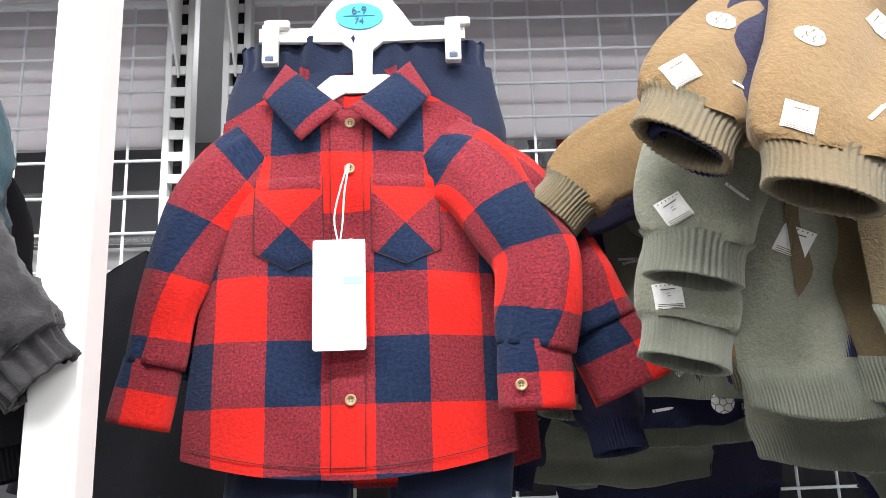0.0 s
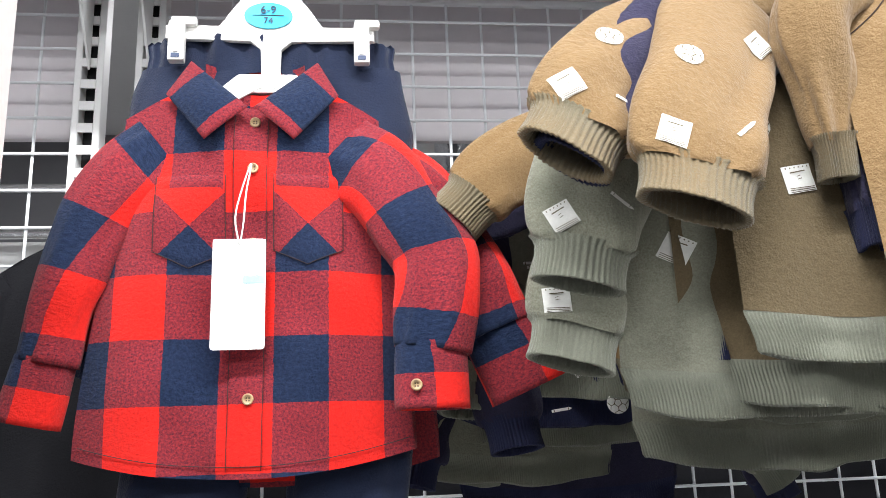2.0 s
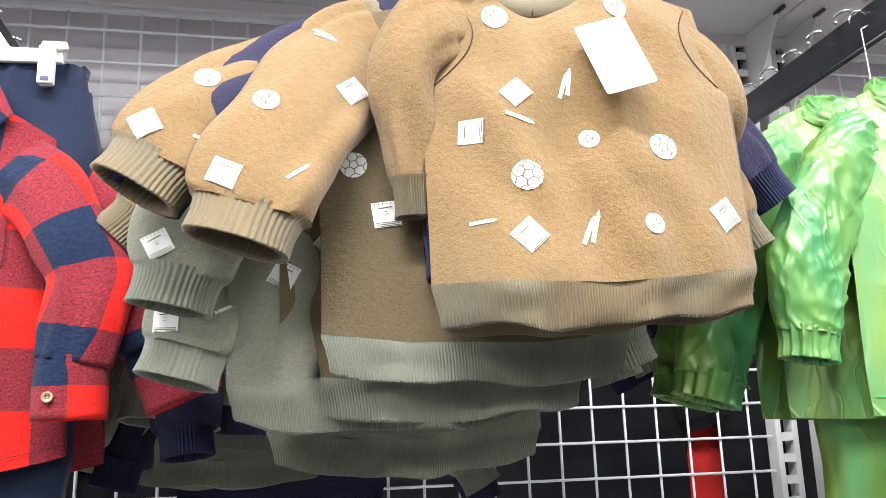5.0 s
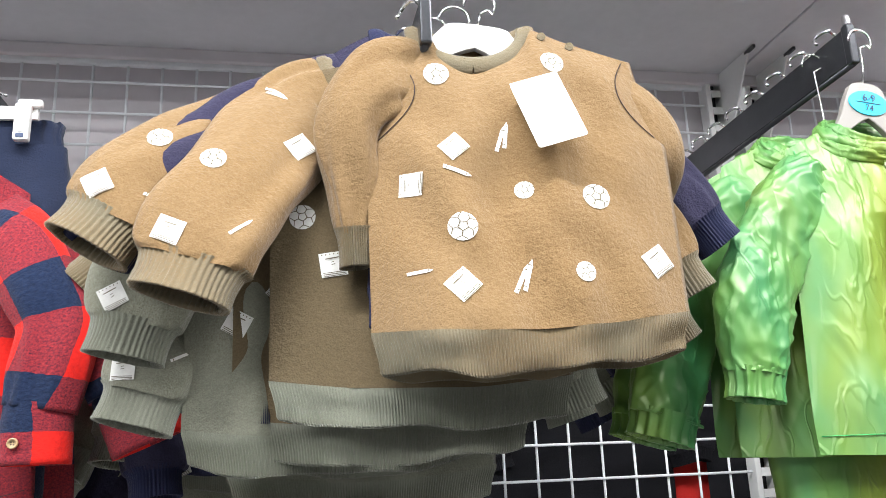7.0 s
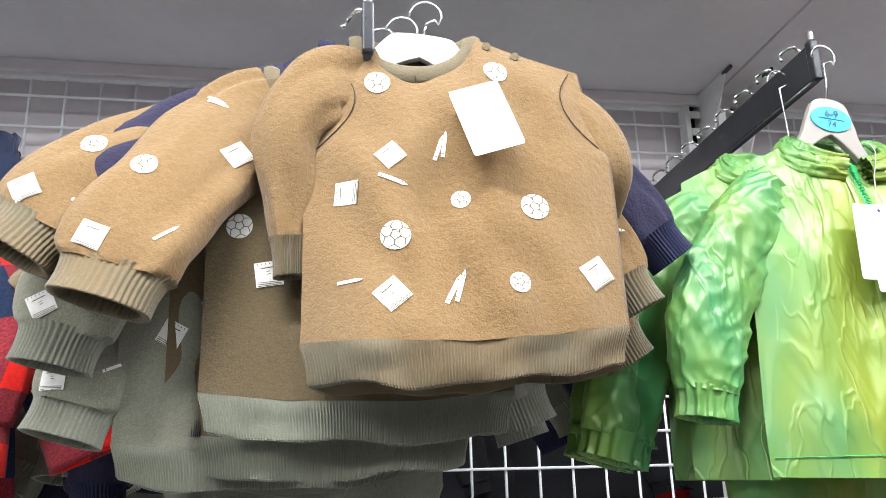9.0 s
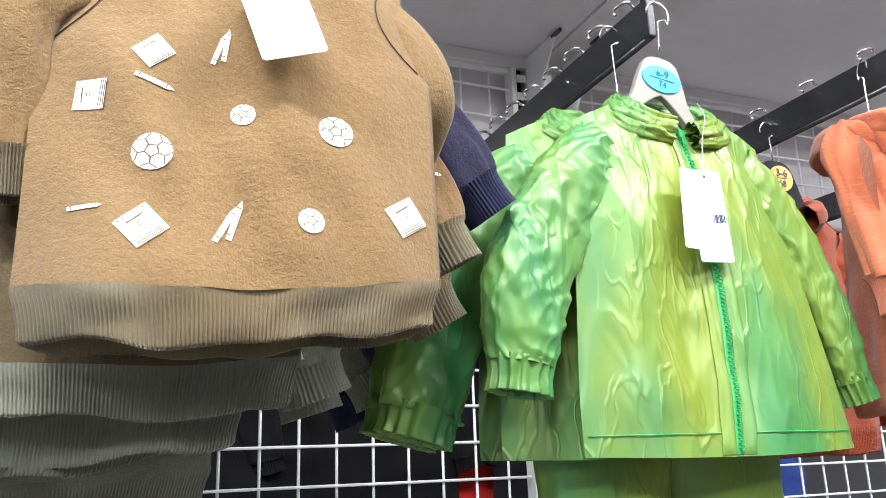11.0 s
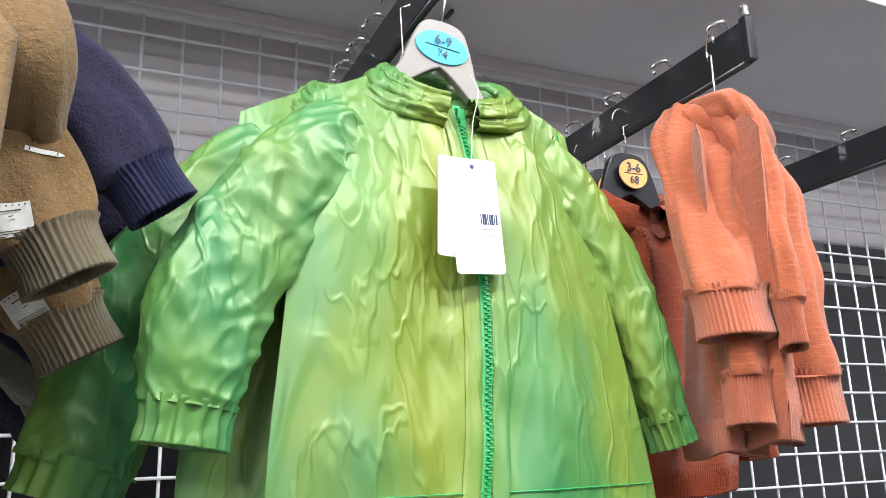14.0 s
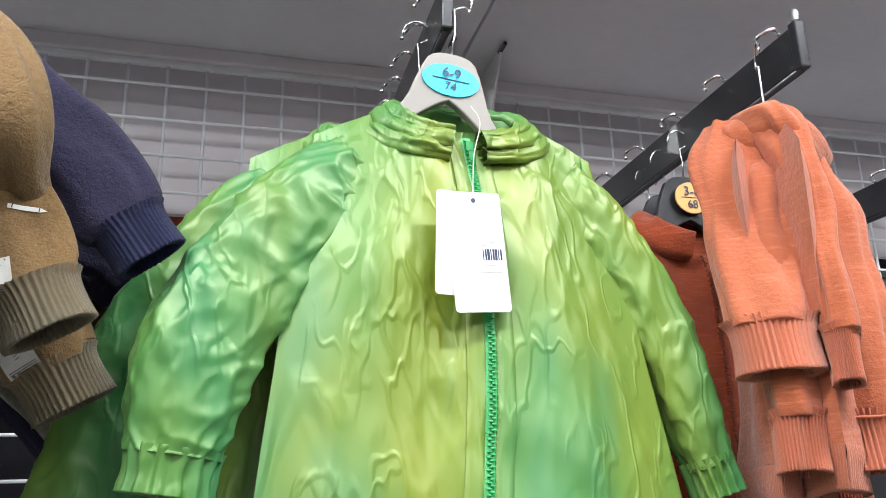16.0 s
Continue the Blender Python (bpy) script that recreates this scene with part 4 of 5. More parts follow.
def plaid_shirt(m, sleeves, seed, full=True, label="red and navy checked flannel baby shirt"):
    t = thing("checked_shirt", m, label, "shirt", "checked shirts")
    top = Top(0.143, 0.385, 0.130, 0.052, hem=0.162, drop=0.045, neck_front=0.035, depth=0.03, hem_curve=-0.0, sag=0.022, folds=0.011, seed=seed, arm=0.13, wavy=0.004)
    part_of("body", top.mesh("body", PLAID, 72, 72), t)
    for i, ctrl in enumerate(sleeves):
        sleeve(t, ctrl, PLAID_SLEEVE, None, seed=seed + i, folds=0.007)
    if not full:
        return t, top
    zb = -0.385 - 0.02
    v, f, uv = on_front(top, lambda s, q: (-0.017 + 0.034 * s, -0.036 - (abs(zb) - 0.042) * q), 6, 50, 0.0024)
    part_of("placket", mesh_of("placket", v, f, PLAID, uv), t, "buttoned front placket")
    for sx in (-0.0165, 0.0165):
        stitch(t, top, [(sx, -0.04 - 0.36 * k / 30) for k in range(31)], r=0.00035)
    for side in (-1, 1):
        cx = side * 0.058
        w, h = 0.034, 0.078

        def pocket(s, q, cx=cx, w=w, h=h):
            x = cx + w * (2 * s - 1)
            low = h + 0.016 * (1 - abs(2 * s - 1))
            return x, -0.113 - low * q
        v, f, uv = on_front(top, pocket, 14, 16, 0.0026)
        uv = [(a - cx, b + 0.165) for a, b in uv]
        pk = part_of("chest_pocket", mesh_of("chest_pocket", v, f, PLAID_BIAS, uv), t, "bias-cut chest pocket")
        v, f, uv = on_front(top, lambda s, q: (cx + w * (2 * s - 1), -0.113 - 0.017 * q), 12, 3, 0.0036)
        part_of("pocket_band", mesh_of("pocket_band", v, f, PLAID, uv), pk, "red top band of the pocket")
        edge = [pocket(0, q / 10) for q in range(11)] + [pocket(s / 16, 1) for s in range(1, 17)] + [pocket(1, 1 - q / 10) for q in range(1, 11)]
        stitch(t, top, edge, r=0.00045)
    for z in (-0.054, -0.107, -0.182, -0.258, -0.335):
        button(t, top.drop_on(0.003, z, 0.0036))
    stitch(t, top, [(-0.155 + 0.31 * k / 40, -0.374 - 0.022 * (1 - (-1 + 2 * k / 40) ** 2)) for k in range(41)], r=0.0004)
    # turned-down collar: two wings and the stand behind
    for s in (-1, 1):
        v, f, uv = patch((s * 0.003, -0.030, -0.042), (s * 0.044, -0.038, -0.080), (s * 0.088, -0.014, -0.022), (s * 0.066, -0.004, 0.020), 12, 0.008)
        uv = [(-abs(a), b) for a, b in uv]
        w = part_of("collar_wing", mesh_of("collar_wing", v, f, PLAID_COLLAR, uv), t, "turned-down collar wing")
    ring = [(0.052 * math.cos(a), 0.02 * math.sin(a), 0.006 + 0.012 * math.sin(a), 0.014, 0.0022) for a in np.linspace(0.05, math.pi - 0.05, 12)]
    verts, uvs = [], []
    for x, y, z, h, _ in ring:
        for q in range(4):
            verts.append((x, y, z - 0.024 + 0.012 * q))
            uvs.append((x, z + q * 0.01))
    part_of("collar_stand", mesh_of("collar_stand", verts, grid_faces(12, 4), PLAID, uvs), t, "collar stand")
    return t, top


def cuff_band(parent, a, b, hw, hd, seed, with_button=True):
    v, f, uv = tube([(*a, hw * 0.96, hd), (*[(p + q) / 2 for p, q in zip(a, b)], hw, hd), (*b, hw, hd * 1.02)], 10, 40, seed, 0.0015, lip=0.14)
    c = part_of("cuff", mesh_of("cuff", v, f, PLAID_SLEEVE, uv), parent, "buttoned flannel cuff")
    if with_button:
        button(c, (0.35 * a[0] + 0.65 * b[0] - hw * 0.45, 0.35 * a[1] + 0.65 * b[1] - hd * 1.02 - 0.001, 0.35 * a[2] + 0.65 * b[2]))


sh, _ = plaid_shirt(pose(-0.087, 0.755, 1.845), [
    [(-0.090, 0.0, -0.080, 0.043, 0.014), (-0.128, 0.0, -0.112, 0.042, 0.022), (-0.170, 0.0, -0.20, 0.033, 0.022), (-0.190, 0.0, -0.295, 0.029, 0.02)],
    [(0.090, -0.004, -0.080, 0.043, 0.014), (0.130, -0.012, -0.114, 0.045, 0.026), (0.176, -0.028, -0.19, 0.044, 0.028), (0.182, -0.045, -0.24, 0.040, 0.026), (0.174, -0.048, -0.295, 0.037, 0.02)],
], 1.0)
cuff_band(sh, (-0.191, 0.0, -0.29), (-0.204, 0.0, -0.352), 0.030, 0.018, 3.0, False)
cuff_band(sh, (0.174, -0.048, -0.288), (0.174, -0.05, -0.350), 0.035, 0.019, 4.0)
sh2, _ = plaid_shirt(pose(-0.060, 0.805, 1.835), [
    [(-0.090, 0.0, -0.078, 0.045, 0.014), (-0.130, 0.0, -0.108, 0.046, 0.026), (-0.165, 0.0, -0.20, 0.040, 0.024), (-0.18, 0.02, -0.295, 0.036, 0.022)],
    [(0.090, -0.004, -0.078, 0.045, 0.014), (0.134, -0.014, -0.108, 0.048, 0.026), (0.190, -0.04, -0.19, 0.044, 0.024), (0.222, -0.05, -0.262, 0.040, 0.022)],
], 2.0, False)
cuff_band(sh2, (0.222, -0.05, -0.256), (0.250, -0.05, -0.322), 0.042, 0.018, 5.0, False)
hg = clothes_hanger(pose(-0.075, 0.766, 1.838), WHITE_PLASTIC, "shirt hangers", half=0.10, hump=0.002, to=0.157)
bar = []
for s in np.linspace(-1, 1, 41):
    a = abs(s)
    bar.append((s * 0.112, 0.008 + (0.034 if a < 0.28 else 0.034 * max(0, 1 - (a - 0.28) / 0.2) ** 0.8)))
bar += [(0.112, -0.008), (0.022, -0.010), (0.011, -0.02), (0.010, -0.05), (0.02, -0.07), (-0.02, -0.07), (-0.010, -0.05), (-0.011, -0.02), (-0.022, -0.010), (-0.112, -0.008)]
o = part("clip_bar", extruded(bar, 0.007, 0.0012), WHITE_PLASTIC, hg, "white trouser bar with hump and stem")
o.location = (0.003, 0.0, 0.067)
size_label(hg, -0.0045, 0.087, BLUE_LABEL, ("6-9", "74"), 0.026, 0.0155)
for sx in (-0.098, 0.098):
    bm = box_bm(0.017, 0.012, 0.046, (0, -0.004, -0.012), 0.002)
    box_bm(0.028, 0.010, 0.010, (0.006, 0, 0.014), 0.003, bm=bm)
    c = part("clip", bm, WHITE_PLASTIC, hg, "white trouser clip")
    c.location = (sx + 0.003, -0.006, 0.063)
    part("clip_ridge", box_bm(0.006, 0.002, 0.028, (0, -0.0105, -0.012), 0.0008), WHITE_PLASTIC, c)
    part("clip_window", box_bm(0.009, 0.001, 0.005, (0, -0.0102, -0.030)), INK, c)
tagp = swing_tag(pose(-0.093, 0.712, 1.661), 0.050, 0.106, "white cardboard swing tag hung from the shirt's button", bars=((0.014, -0.04, 0.02, 0.007, PALE_INK), (0.0, -0.012, 0.03, 0.003, CARD)))
writing("6-9", 0.012, PALE_INK, tagp, pose(0.012, -0.001, -0.040, 90, 0, 0), "size_text")
thread([(0.0, 0.0, -0.007), (-0.004, -0.004, 0.02), (0.002, -0.004, 0.05), (0.010, -0.002, 0.076), (0.006, -0.006, 0.045), (0.004, -0.005, 0.015), (0.0, 0.001, -0.007)], 0.0009, tagp)


def trousers(m, mat, half, length, label, seed, gather=True, name="trousers"):
    t = thing(name, m, label, "trousers")
    # gathered waistband
    n, verts, uvs = 240, [], []
    rows = [(0.004, 0.97, 1), (0.0, 1.0, 1), (-0.014, 0.985, 0.8), (-0.028, 1.0, 0.5), (-0.04, 1.02, 0.3)]
    for z, sc, g in rows:
        for k in range(n + 1):
            w = 2 * math.pi * k / n + math.pi / 2
            co, si = math.cos(w), math.sin(w)
            wob = 0.004 * g * noise.noise(Vector((co * 9, si * 4, seed))) * 2 + 0.0030 * g * math.sin(k * 0.55 + 2 * noise.noise(Vector((co * 5, si * 3, seed))))
            verts.append((half * sc * math.copysign(abs(co) ** 0.9, co), 0.022 * sc * si - wob, z + 0.002 * noise.noise(Vector((co * 12, si, seed)))))
            uvs.append((co * half, z))
    part_of("waistband", mesh_of("waistband", verts, grid_faces(len(rows), n + 1), mat, uvs), t, "gathered elastic waistband")
    for s in (-1, 1):
        ctrl = [(s * half * 0.48, 0.0, -0.036, half * 0.55, 0.024), (s * half * 0.52, 0.0, -0.11, half * 0.60, 0.03), (s * half * 0.56, 0.0, -0.2, half * 0.55, 0.03), (s * half * 0.6, 0.0, -length, half * 0.42, 0.026)]
        v, f, uv = tube(ctrl, 60, 60, seed + s, 0.006, 0.0003, lip=0.1)
        part_of("leg", mesh_of("leg", v, f, mat, uv), t)
    return t


trousers(pose(-0.072, 0.79, 1.900), NAVY_TWILL, 0.136, 0.55, "navy cotton baby trousers with gathered waist clipped behind the shirt", 3.0)


# ---- green jackets ----
def green_jacket(m, sleeves, seed, full=True):
    t = thing("green_jacket", m, "shiny lime-green nylon hooded baby jacket", "jacket", "green jackets")
    top = Top(0.150, 0.380, 0.128, 0.058, hem=0.170, drop=0.034, neck_front=0.035, depth=0.026, folds=0.007, crush=0.0010, seed=seed, arm=0.13, wavy=0.006, sag=0.004, lean=-0.10)
    part_of("body", top.mesh("body", GREEN, 150, 150), t)
    for i, ctrl in enumerate(sleeves):
        sleeve(t, ctrl, GREEN, GREEN, 0.03, seed=seed + i * 2.3, folds=0.0045, crush=0.0026, squeeze=0.95, n=110, around=90, gathers=True)
    # the hood lies in folds round the neck
    for q, (rr, zz, aa) in enumerate(((0.068, -0.006, 0.013), (0.061, 0.003, 0.010), (0.078, -0.014, 0.010))):
        ctrl = []
        for a in np.linspace(-0.44 * math.pi, 1.44 * math.pi, 15):
            ctrl.append((rr * math.cos(a), 0.026 * math.sin(a) + 0.004, zz - 0.030 * max(0, -math.sin(a)) - 0.004 + 0.012 * max(0, math.sin(a)), aa * (0.75 + 0.25 * math.sin(a)), aa * 0.6))
        v, f, uv = tube(ctrl, 110, 26, seed + q, 0.004, 0.0022, fold_freq=1.2)
        part_of("hood", mesh_of("hood", v, f, GREEN, uv), t, "hood lying in folds")
    if not full:
        return t, top
    zip_x = lambda q: 0.004 - 0.02 * q + 0.014 * math.sin(q * 3.0)  # noqa: E731
    for sx in (-0.011, 0.011):
        v, f, uv = on_front(top, lambda s, q: (zip_x(q) + sx - 0.007 + 0.014 * s, -0.03 - 0.352 * q), 5, 80, 0.0028)
        part_of("zip_facing", mesh_of("zip_facing", v, f, GREEN, uv), t, "stitched zip facing")
    v, f, uv = on_front(top, lambda s, q: (zip_x(q) - 0.004 + 0.008 * s, -0.026 - 0.356 * q), 3, 80, 0.0022)
    zt = part_of("zip_tape", mesh_of("zip_tape", v, f, GREEN_ZIP, uv), t, "bright green zip")
    bm = box_bm(0.0040, 0.0018, 0.0012, bevel=0.0003)
    me = bpy.data.meshes.new("zip_tooth")
    bm.to_mesh(me)
    bm.free()
    me.materials.append(GREEN_ZIP)
    for k in range(160):
        q = k / 160
        o = part_of("zip_tooth", me, zt)
        p = top.drop_on(zip_x(q) + (0.0012 if k % 2 else -0.0012), -0.03 - 0.35 * q, 0.0036)
        o.location = p
    pull = bmesh.new()
    box_bm(0.008, 0.003, 0.010, (0, 0, 0), 0.0012, pull)
    box_bm(0.006, 0.0016, 0.014, (0.001, -0.002, -0.012), 0.0008, pull)
    part("zip_puller", pull, GREEN_ZIP, t, "moulded zip puller").location = top.drop_on(0.006, -0.036, 0.005)
    stitch(t, top, [(-0.166 + 0.332 * k / 40, -0.362) for k in range(41)], GREEN_ZIP, 0.0005, 0.0012)
    for s in (-1, 1):
        stitch(t, top, [(s * (0.118 + 0.012 * (k / 20) ** 2), -0.035 - 0.10 * k / 20) for k in range(21)], GREEN_ZIP, 0.0006, 0.001)
    return t, top


GJ_L = [(-0.086, 0.0, -0.068, 0.040, 0.012), (-0.128, -0.004, -0.094, 0.041, 0.017), (-0.186, -0.012, -0.175, 0.043, 0.019), (-0.212, -0.020, -0.235, 0.042, 0.021), (-0.220, -0.022, -0.288, 0.032, 0.019)]
GJ_R = [(0.086, 0.0, -0.072, 0.040, 0.012), (0.124, 0.0, -0.100, 0.038, 0.019), (0.176, -0.002, -0.185, 0.030, 0.022), (0.206, -0.012, -0.298, 0.021, 0.02)]
GJ_B = [(-0.090, 0.0, -0.082, 0.042, 0.013), (-0.132, 0.0, -0.114, 0.046, 0.020), (-0.204, 0.0, -0.22, 0.048, 0.024), (-0.235, 0.0, -0.325, 0.040, 0.022)]
green_jacket(pose(1.040, 0.613, 1.855, 0, 0, 2), [GJ_L, GJ_R], 1.0)
green_jacket(pose(0.990, 0.668, 1.855, 0, 0, 0), [GJ_B, GJ_R], 4.0, False)
green_jacket(pose(0.995, 0.728, 1.855, 0, 0, 0), [GJ_B, GJ_R], 6.0, False)
trousers(pose(1.02, 0.655, 1.60), GREEN, 0.135, 0.5, "shiny green nylon baby trousers below the jacket", 5.0)
clothes_hanger(pose(1.030, 0.612, 1.862, 0, 6, 2), GREY_PLASTIC, "jacket hangers", label_mat=BLUE_LABEL, half=0.074, to=0.128, hump=0.036, label="warm grey moulded hanger with blue size label")
clothes_hanger(pose(1.020, 0.676, 1.815), GREY_PLASTIC, "jacket hangers", half=0.07, to=0.173, hump=0.025, label="warm grey moulded hanger")
t2 = swing_tag(pose(1.034, 0.560, 1.760, 0, -4, 6), 0.047, 0.098, "white swing tag with barcode hung on the green jacket", head=False,
               bars=tuple((0.004 + 0.0022 * k, -0.052, 0.0008 + 0.0006 * (k % 3), 0.009, INK) for k in range(8)) + ((0.010, -0.044, 0.016, 0.0012, CARD_GREY), (0.010, -0.041, 0.012, 0.0012, CARD_GREY), (0.010, -0.060, 0.018, 0.001, CARD_GREY), (0.006, -0.066, 0.028, 0.0005, CARD_GREY)))
swing_tag(pose(1.026, 0.564, 1.761, 0, 2, 6), 0.042, 0.086, "white swing tag behind the barcode tag", head=False)
thread([(0, 0, -0.007), (0.004, -0.002, 0.03), (0.012, -0.004, 0.06), (0.006, -0.003, 0.075)], 0.0004, t2)


# ---- orange hoodies ----
def hoodie(m, mat, rib, sleeves, seed, label, zipped=False, chest=0.14, length=0.33, depth=0.04):
    t = thing("hooded_sweatshirt", m, label, "hoodie", "terracotta hoodies")
    top = Top(chest, length, 0.12, 0.056, hem=chest * 0.97, drop=0.05, neck_front=0.04, depth=depth, folds=0.008, seed=seed, arm=0.12, wavy=0.006, sag=0.006)
    part_of("body", top.mesh("body", mat), t)
    v, f, uv = band(top, 0.035, 100, 0.0009, 0.05, seed)
    part_of("hem_welt", mesh_of("hem_welt", v, f, rib, uv), t, "ribbed hem welt")
    for i, ctrl in enumerate(sleeves):
        sleeve(t, ctrl, mat, rib, 0.045, seed=seed + i * 1.3, folds=0.009, squeeze=0.8)
    ctrl = []
    for a in np.linspace(-0.40 * math.pi, 1.40 * math.pi, 13):
        ctrl.append((0.062 * math.cos(a), 0.032 * math.sin(a), -0.030 * max(0, -math.sin(a)) - 0.008 + 0.008 * max(0, math.sin(a)), 0.018, 0.014))
    v, f, uv = tube(ctrl, 70, 24, seed, 0.005, 0.001)
    part_of("hood", mesh_of("hood", v, f, mat, uv), t, "soft hood lying back")
    if zipped:
        v, f, uv = on_front(top, lambda s, q: (-0.006 + 0.012 * s, -0.045 - 0.28 * q), 3, 50, 0.0025)
        zt = part_of("zip_tape", mesh_of("zip_tape", v, f, rib, uv), t, "rust zip")
        bm = box_bm(0.004, 0.002, 0.0016, bevel=0.0004)
        me = bpy.data.meshes.new("zip_tooth")
        bm.to_mesh(me)
        bm.free()
        me.materials.append(rib)
        for k in range(90):
            part_of("zip_tooth", me, zt).location = top.drop_on(0.0012 if k % 2 else -0.0012, -0.045 - 0.28 * k / 90, 0.0042)
    return t, top


hood_at = pose(1.366, 0.614, 1.860, 0, 0, 62)


def hang(m, pts):
    inv = m.inverted()
    return [(*(inv @ Vector(p[:3])), p[3], p[4]) for p in pts]


hoodie(hood_at, ORANGE, ORANGE_RIB, [
    hang(hood_at, [(1.314, 0.612, 1.858, 0.028, 0.018), (1.304, 0.597, 1.818, 0.020, 0.036), (1.294, 0.572, 1.743, 0.018, 0.038), (1.286, 0.550, 1.663, 0.016, 0.034)]),
    hang(hood_at, [(1.362, 0.587, 1.853, 0.030, 0.02), (1.364, 0.577, 1.798, 0.022, 0.032), (1.364, 0.557, 1.688, 0.020, 0.034), (1.362, 0.544, 1.588, 0.018, 0.030)]),
], 1.5, "terracotta slub jersey baby hoodie with ribbed cuffs", chest=0.105, length=0.30, depth=0.034)
hood_at = pose(1.354, 0.642, 1.858, 0, 0, 50)
hoodie(hood_at, ORANGE, ORANGE_RIB, [
    hang(hood_at, [(1.344, 0.592, 1.870, 0.022, 0.018), (1.342, 0.564, 1.828, 0.025, 0.020), (1.336, 0.537, 1.743, 0.021, 0.016), (1.326, 0.520, 1.653, 0.018, 0.013)]),
    hang(hood_at, [(1.344, 0.597, 1.808, 0.030, 0.026), (1.324, 0.582, 1.768, 0.032, 0.026), (1.312, 0.567, 1.668, 0.028, 0.024), (1.305, 0.558, 1.588, 0.026, 0.022)]),
], 2.5, "terracotta slub jersey baby hoodie with ribbed cuffs", chest=0.10, length=0.31, depth=0.03)
for k, y in enumerate((0.80, 0.86, 0.92)):
    hoodie(pose(1.385 + 0.01 * k, y, 1.835, 0, 0, 0), RUST, RUST, [
        [(-0.086, 0.0, -0.078, 0.042, 0.014), (-0.124, 0.0, -0.105, 0.044, 0.028), (-0.150, 0.0, -0.2, 0.040, 0.03), (-0.158, 0.0, -0.27, 0.036, 0.028)],
        [(0.086, 0.0, -0.078, 0.042, 0.014), (0.124, 0.0, -0.105, 0.044, 0.028), (0.150, 0.0, -0.20, 0.040, 0.03), (0.158, 0.0, -0.28, 0.036, 0.028)],
    ], 3.5 + k, "rust zipped baby hoodie hanging further back", zipped=k == 0)
    h = clothes_hanger(pose(1.385 + 0.01 * k, y, 1.836), BLACK_METAL, "hoodie hangers", label_mat=None, half=0.09, to=0.125, label="dark hanger with round gold size label")
    size_label(h, -0.012, 0.03, GOLD_LABEL, ("3-6", "68"), 0.022, 0.02)

clothes_hanger(pose(1.364, 0.610, 1.843, 0, 0, 60), WHITE_PLASTIC, "hoodie hangers", half=0.07, to=0.125, hump=0.012, label="small white hanger inside the hoodie")

# ---- dark clothes at the edge of the rack and behind the mesh ----
def dark_top(m, mat, label, seed, length=0.40, chest=0.17, right=(0.19, -0.01, -0.31), crush=0.0):
    t = thing("dark_garment", m, label, "garment", "dark garments")
    top = Top(chest, length, 0.14, 0.06, drop=0.05, depth=0.035, folds=0.010, seed=seed, arm=0.13, wavy=0.008)
    part_of("body", top.mesh("body", mat, 40, 40), t)
    for s in (-1, 1):
        e = right if s > 0 else (-0.19, -0.01, -0.31)
        sleeve(t, [(s * 0.095, 0, -0.08, 0.046, 0.016), (s * 0.135, 0, -0.115, 0.048, 0.024), ((s * 0.14 + e[0]) / 2, -0.01, -0.205, 0.046, 0.024), (*e, 0.036, 0.022)], mat, mat, 0.03, seed=seed + s, n=60, around=48, crush=crush, gathers=crush > 0)
    return t, top


dark_top(pose(-0.578, 0.56, 1.825, 0, 0, 0), CHARCOAL, "charcoal padded baby jacket on the next rack", 1.0, right=(0.262, 0.0, -0.275), crush=0.004)
dark_top(pose(-0.555, 0.66, 1.795), BLACK_CLOTH, "black baby jacket on the next rack", 2.0)
dark_top(pose(-0.548, 0.61, 1.835), TEAL, "teal crumpled baby top on the next rack", 8.0, length=0.15, chest=0.145, right=(0.135, -0.01, -0.16), crush=0.006)
dark_top(pose(-0.36, 1.13, 1.76), BLACK_CLOTH, "black top hanging behind the post", 3.0)
ROYAL = cloth("royal_blue_cloth", (0.01, 0.03, 0.18), (0.015, 0.05, 0.28), 900, 0.3, 0.9, 0.1)
SCARLET = cloth("scarlet_cloth", (0.32, 0.012, 0.01), (0.45, 0.02, 0.015), 900, 0.3, 0.9, 0.1)
FAR = (BLACK_CLOTH, BLACK_CLOTH, BLACK_CLOTH, BLACK_CLOTH, BLACK_CLOTH, BLACK_CLOTH, BLACK_CLOTH, SCARLET, BLACK_CLOTH, CHARCOAL, ROYAL, ROYAL)
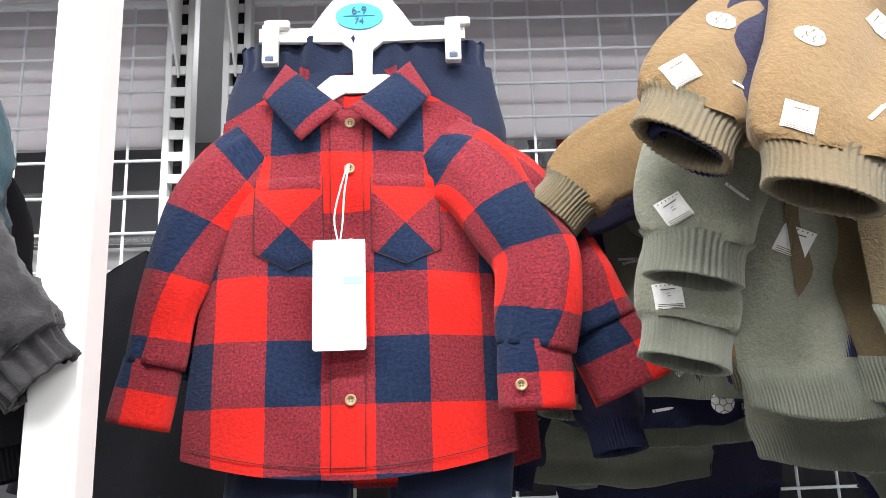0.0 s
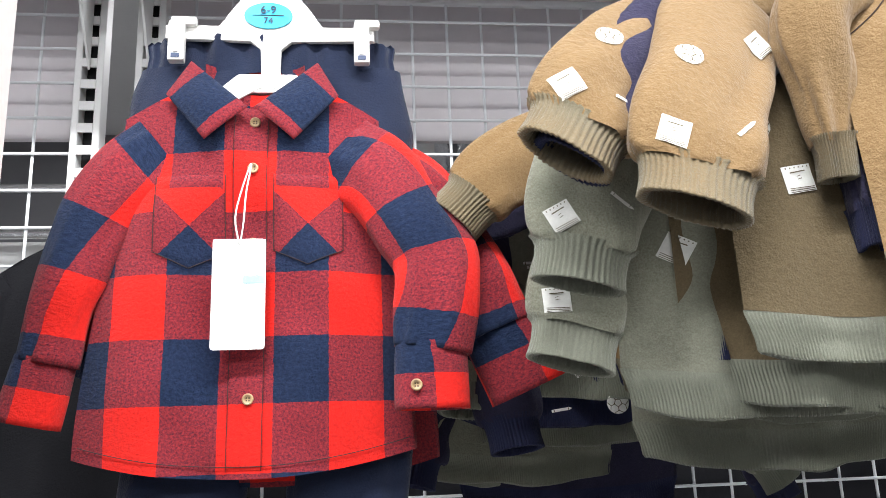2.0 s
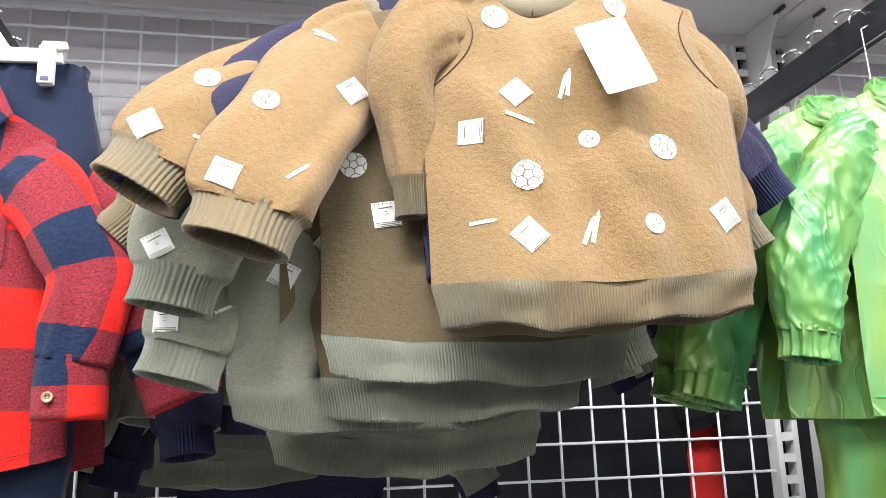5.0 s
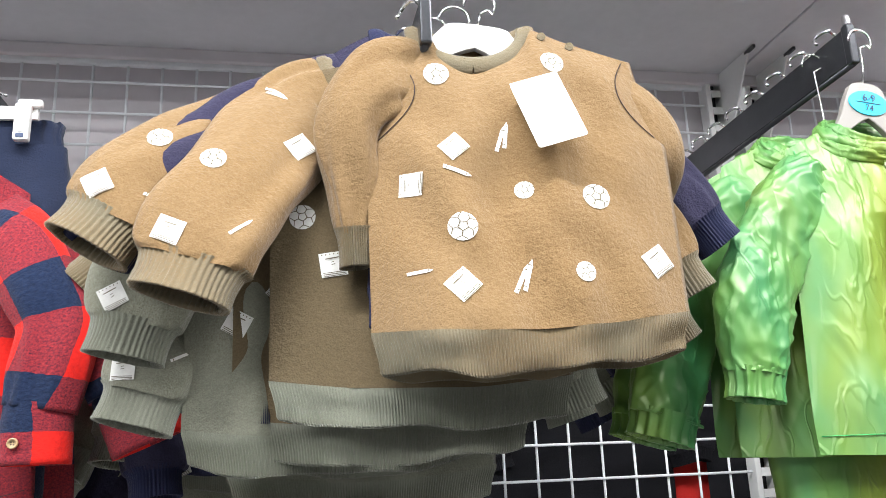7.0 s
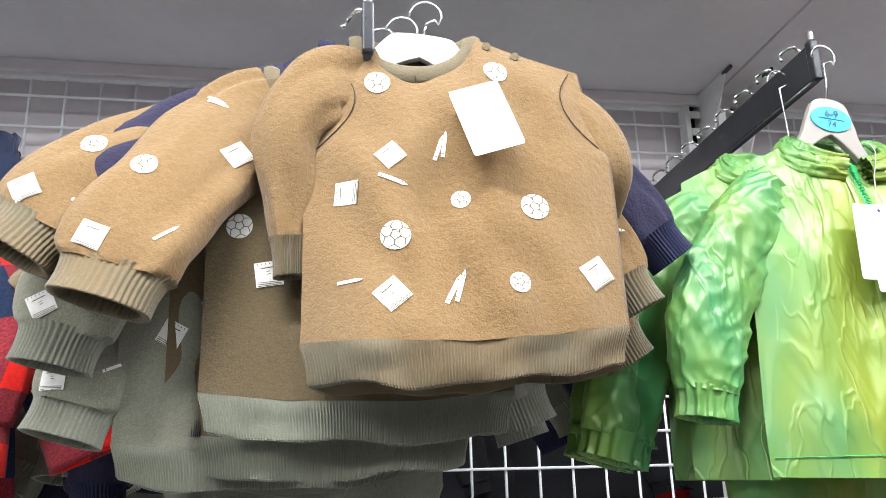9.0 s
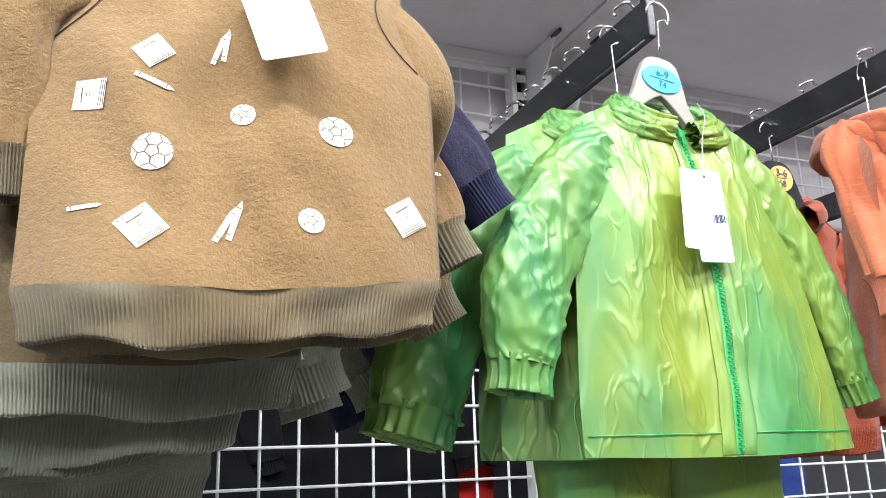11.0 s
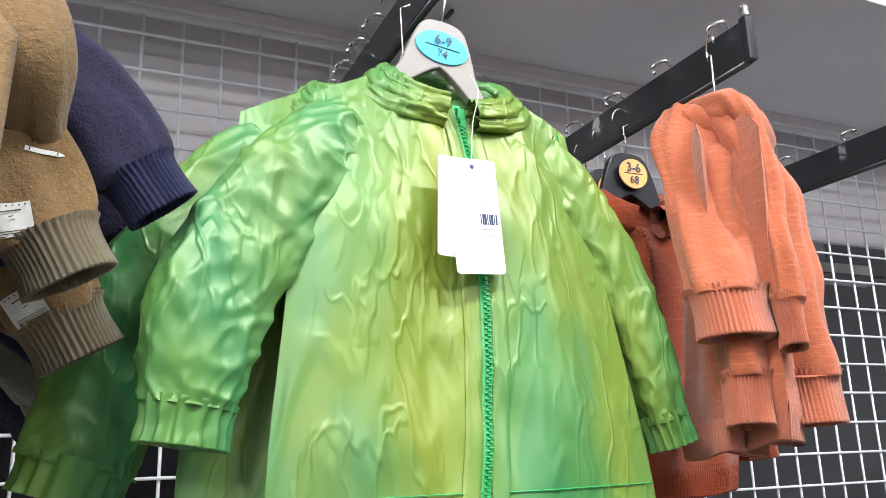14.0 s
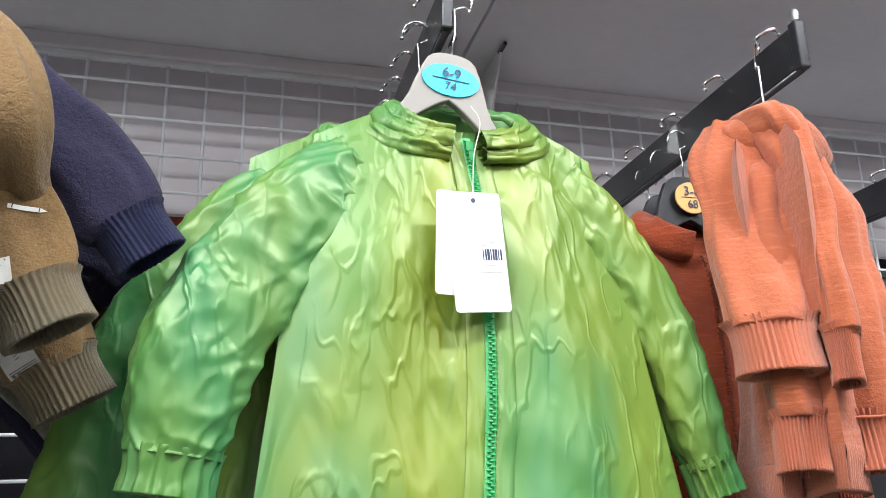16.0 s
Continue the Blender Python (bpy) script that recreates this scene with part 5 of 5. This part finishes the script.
for k, mat in enumerate(FAR):
    tone = {id(BLACK_CLOTH): "black", id(SCARLET): "scarlet", id(CHARCOAL): "charcoal", id(ROYAL): "royal blue"}[id(mat)]
    t, top = dark_top(pose(-0.25 + 0.205 * k, 1.53 + 0.02 * (k % 2), 1.80 + 0.004 * (k % 3), 0, 0, 12 * ((k % 3) - 1)), mat, tone + " printed top hanging behind the wire mesh", 5.0 + k, 0.75)
    # unreadable prints stay plain bars
    rnd = random.Random(k)
    for q in range(2 if k % 3 == 1 else 0):
        x0, z0 = rnd.uniform(-0.06, 0.0), -0.28 - 0.035 * q
        v, f, uv = on_front(top, lambda a, b: (x0 + rnd.uniform(0.03, 0.031) * 2 * a, z0 - 0.016 * b + 0.006 * a), 4, 2, 0.003)
        part_of("printed_bar", mesh_of("printed_bar", v, f, CARD_GREY), t, "pale printed bar")
for z in (1.93, 1.845):
    rod = part_of("chrome_rod", mesh_of("chrome_rod", *wire([(-1.9, 1.40, z), (2.7, 1.40, z)], 0.009, 10), STEEL), None)
    tagged(rod, "chrome hanging rod behind the mesh", "rod", kind="structure")
for x0, x1, z, h in ((-1.9, -0.16, 1.81, 0.07), (-0.1, 2.7, 1.955, 0.055)):
    slab("rear_rail", x1 - x0, 0.03, h, ((x0 + x1) / 2, 1.47, z), WHITE_METAL, "white rail of the rack behind", "rail", 0.003)


def plastic_pack(x, w, h, seed):
    """A clear-wrapped pack standing on the rear rail: a soft box with crinkled film."""
    t = thing("plastic_pack", pose(x, 1.475, 1.983), "crinkled clear plastic pack standing on the rear rail", "package", "plastic packs")
    rows = []
    for z, k in ((0.0, 0.82), (0.006, 0.97), (h * 0.3, 1.0), (h * 0.7, 0.98), (h - 0.006, 0.9), (h, 0.7)):
        rows.append((0.0, 0.0, z, w * k, 0.035 * k))
    v, f, uv = tube(rows, 30, 60, seed, 0.006, 0.003, square=5.0, fold_freq=2.0, lip=0.6)
    part_of("wrap", mesh_of("wrap", v, f, FILM, uv), t)
    part("card", box_bm(w * 1.1, 0.002, h * 0.4, (0, -0.043, h * 0.45)), (CARD_GREY, RUST, DARK)[int(seed) % 3], t, "printed card inside the wrap")


FILM = plain("clear_film", (0.42, 0.44, 0.46), 0.18, vary=0.35, scale=14, bump=0.4, coat=0.6)
for k in range(17):
    plastic_pack(-0.02 + 0.155 * k, 0.066, 0.066 + 0.012 * ((k * 7) % 3), 2.0 + k)
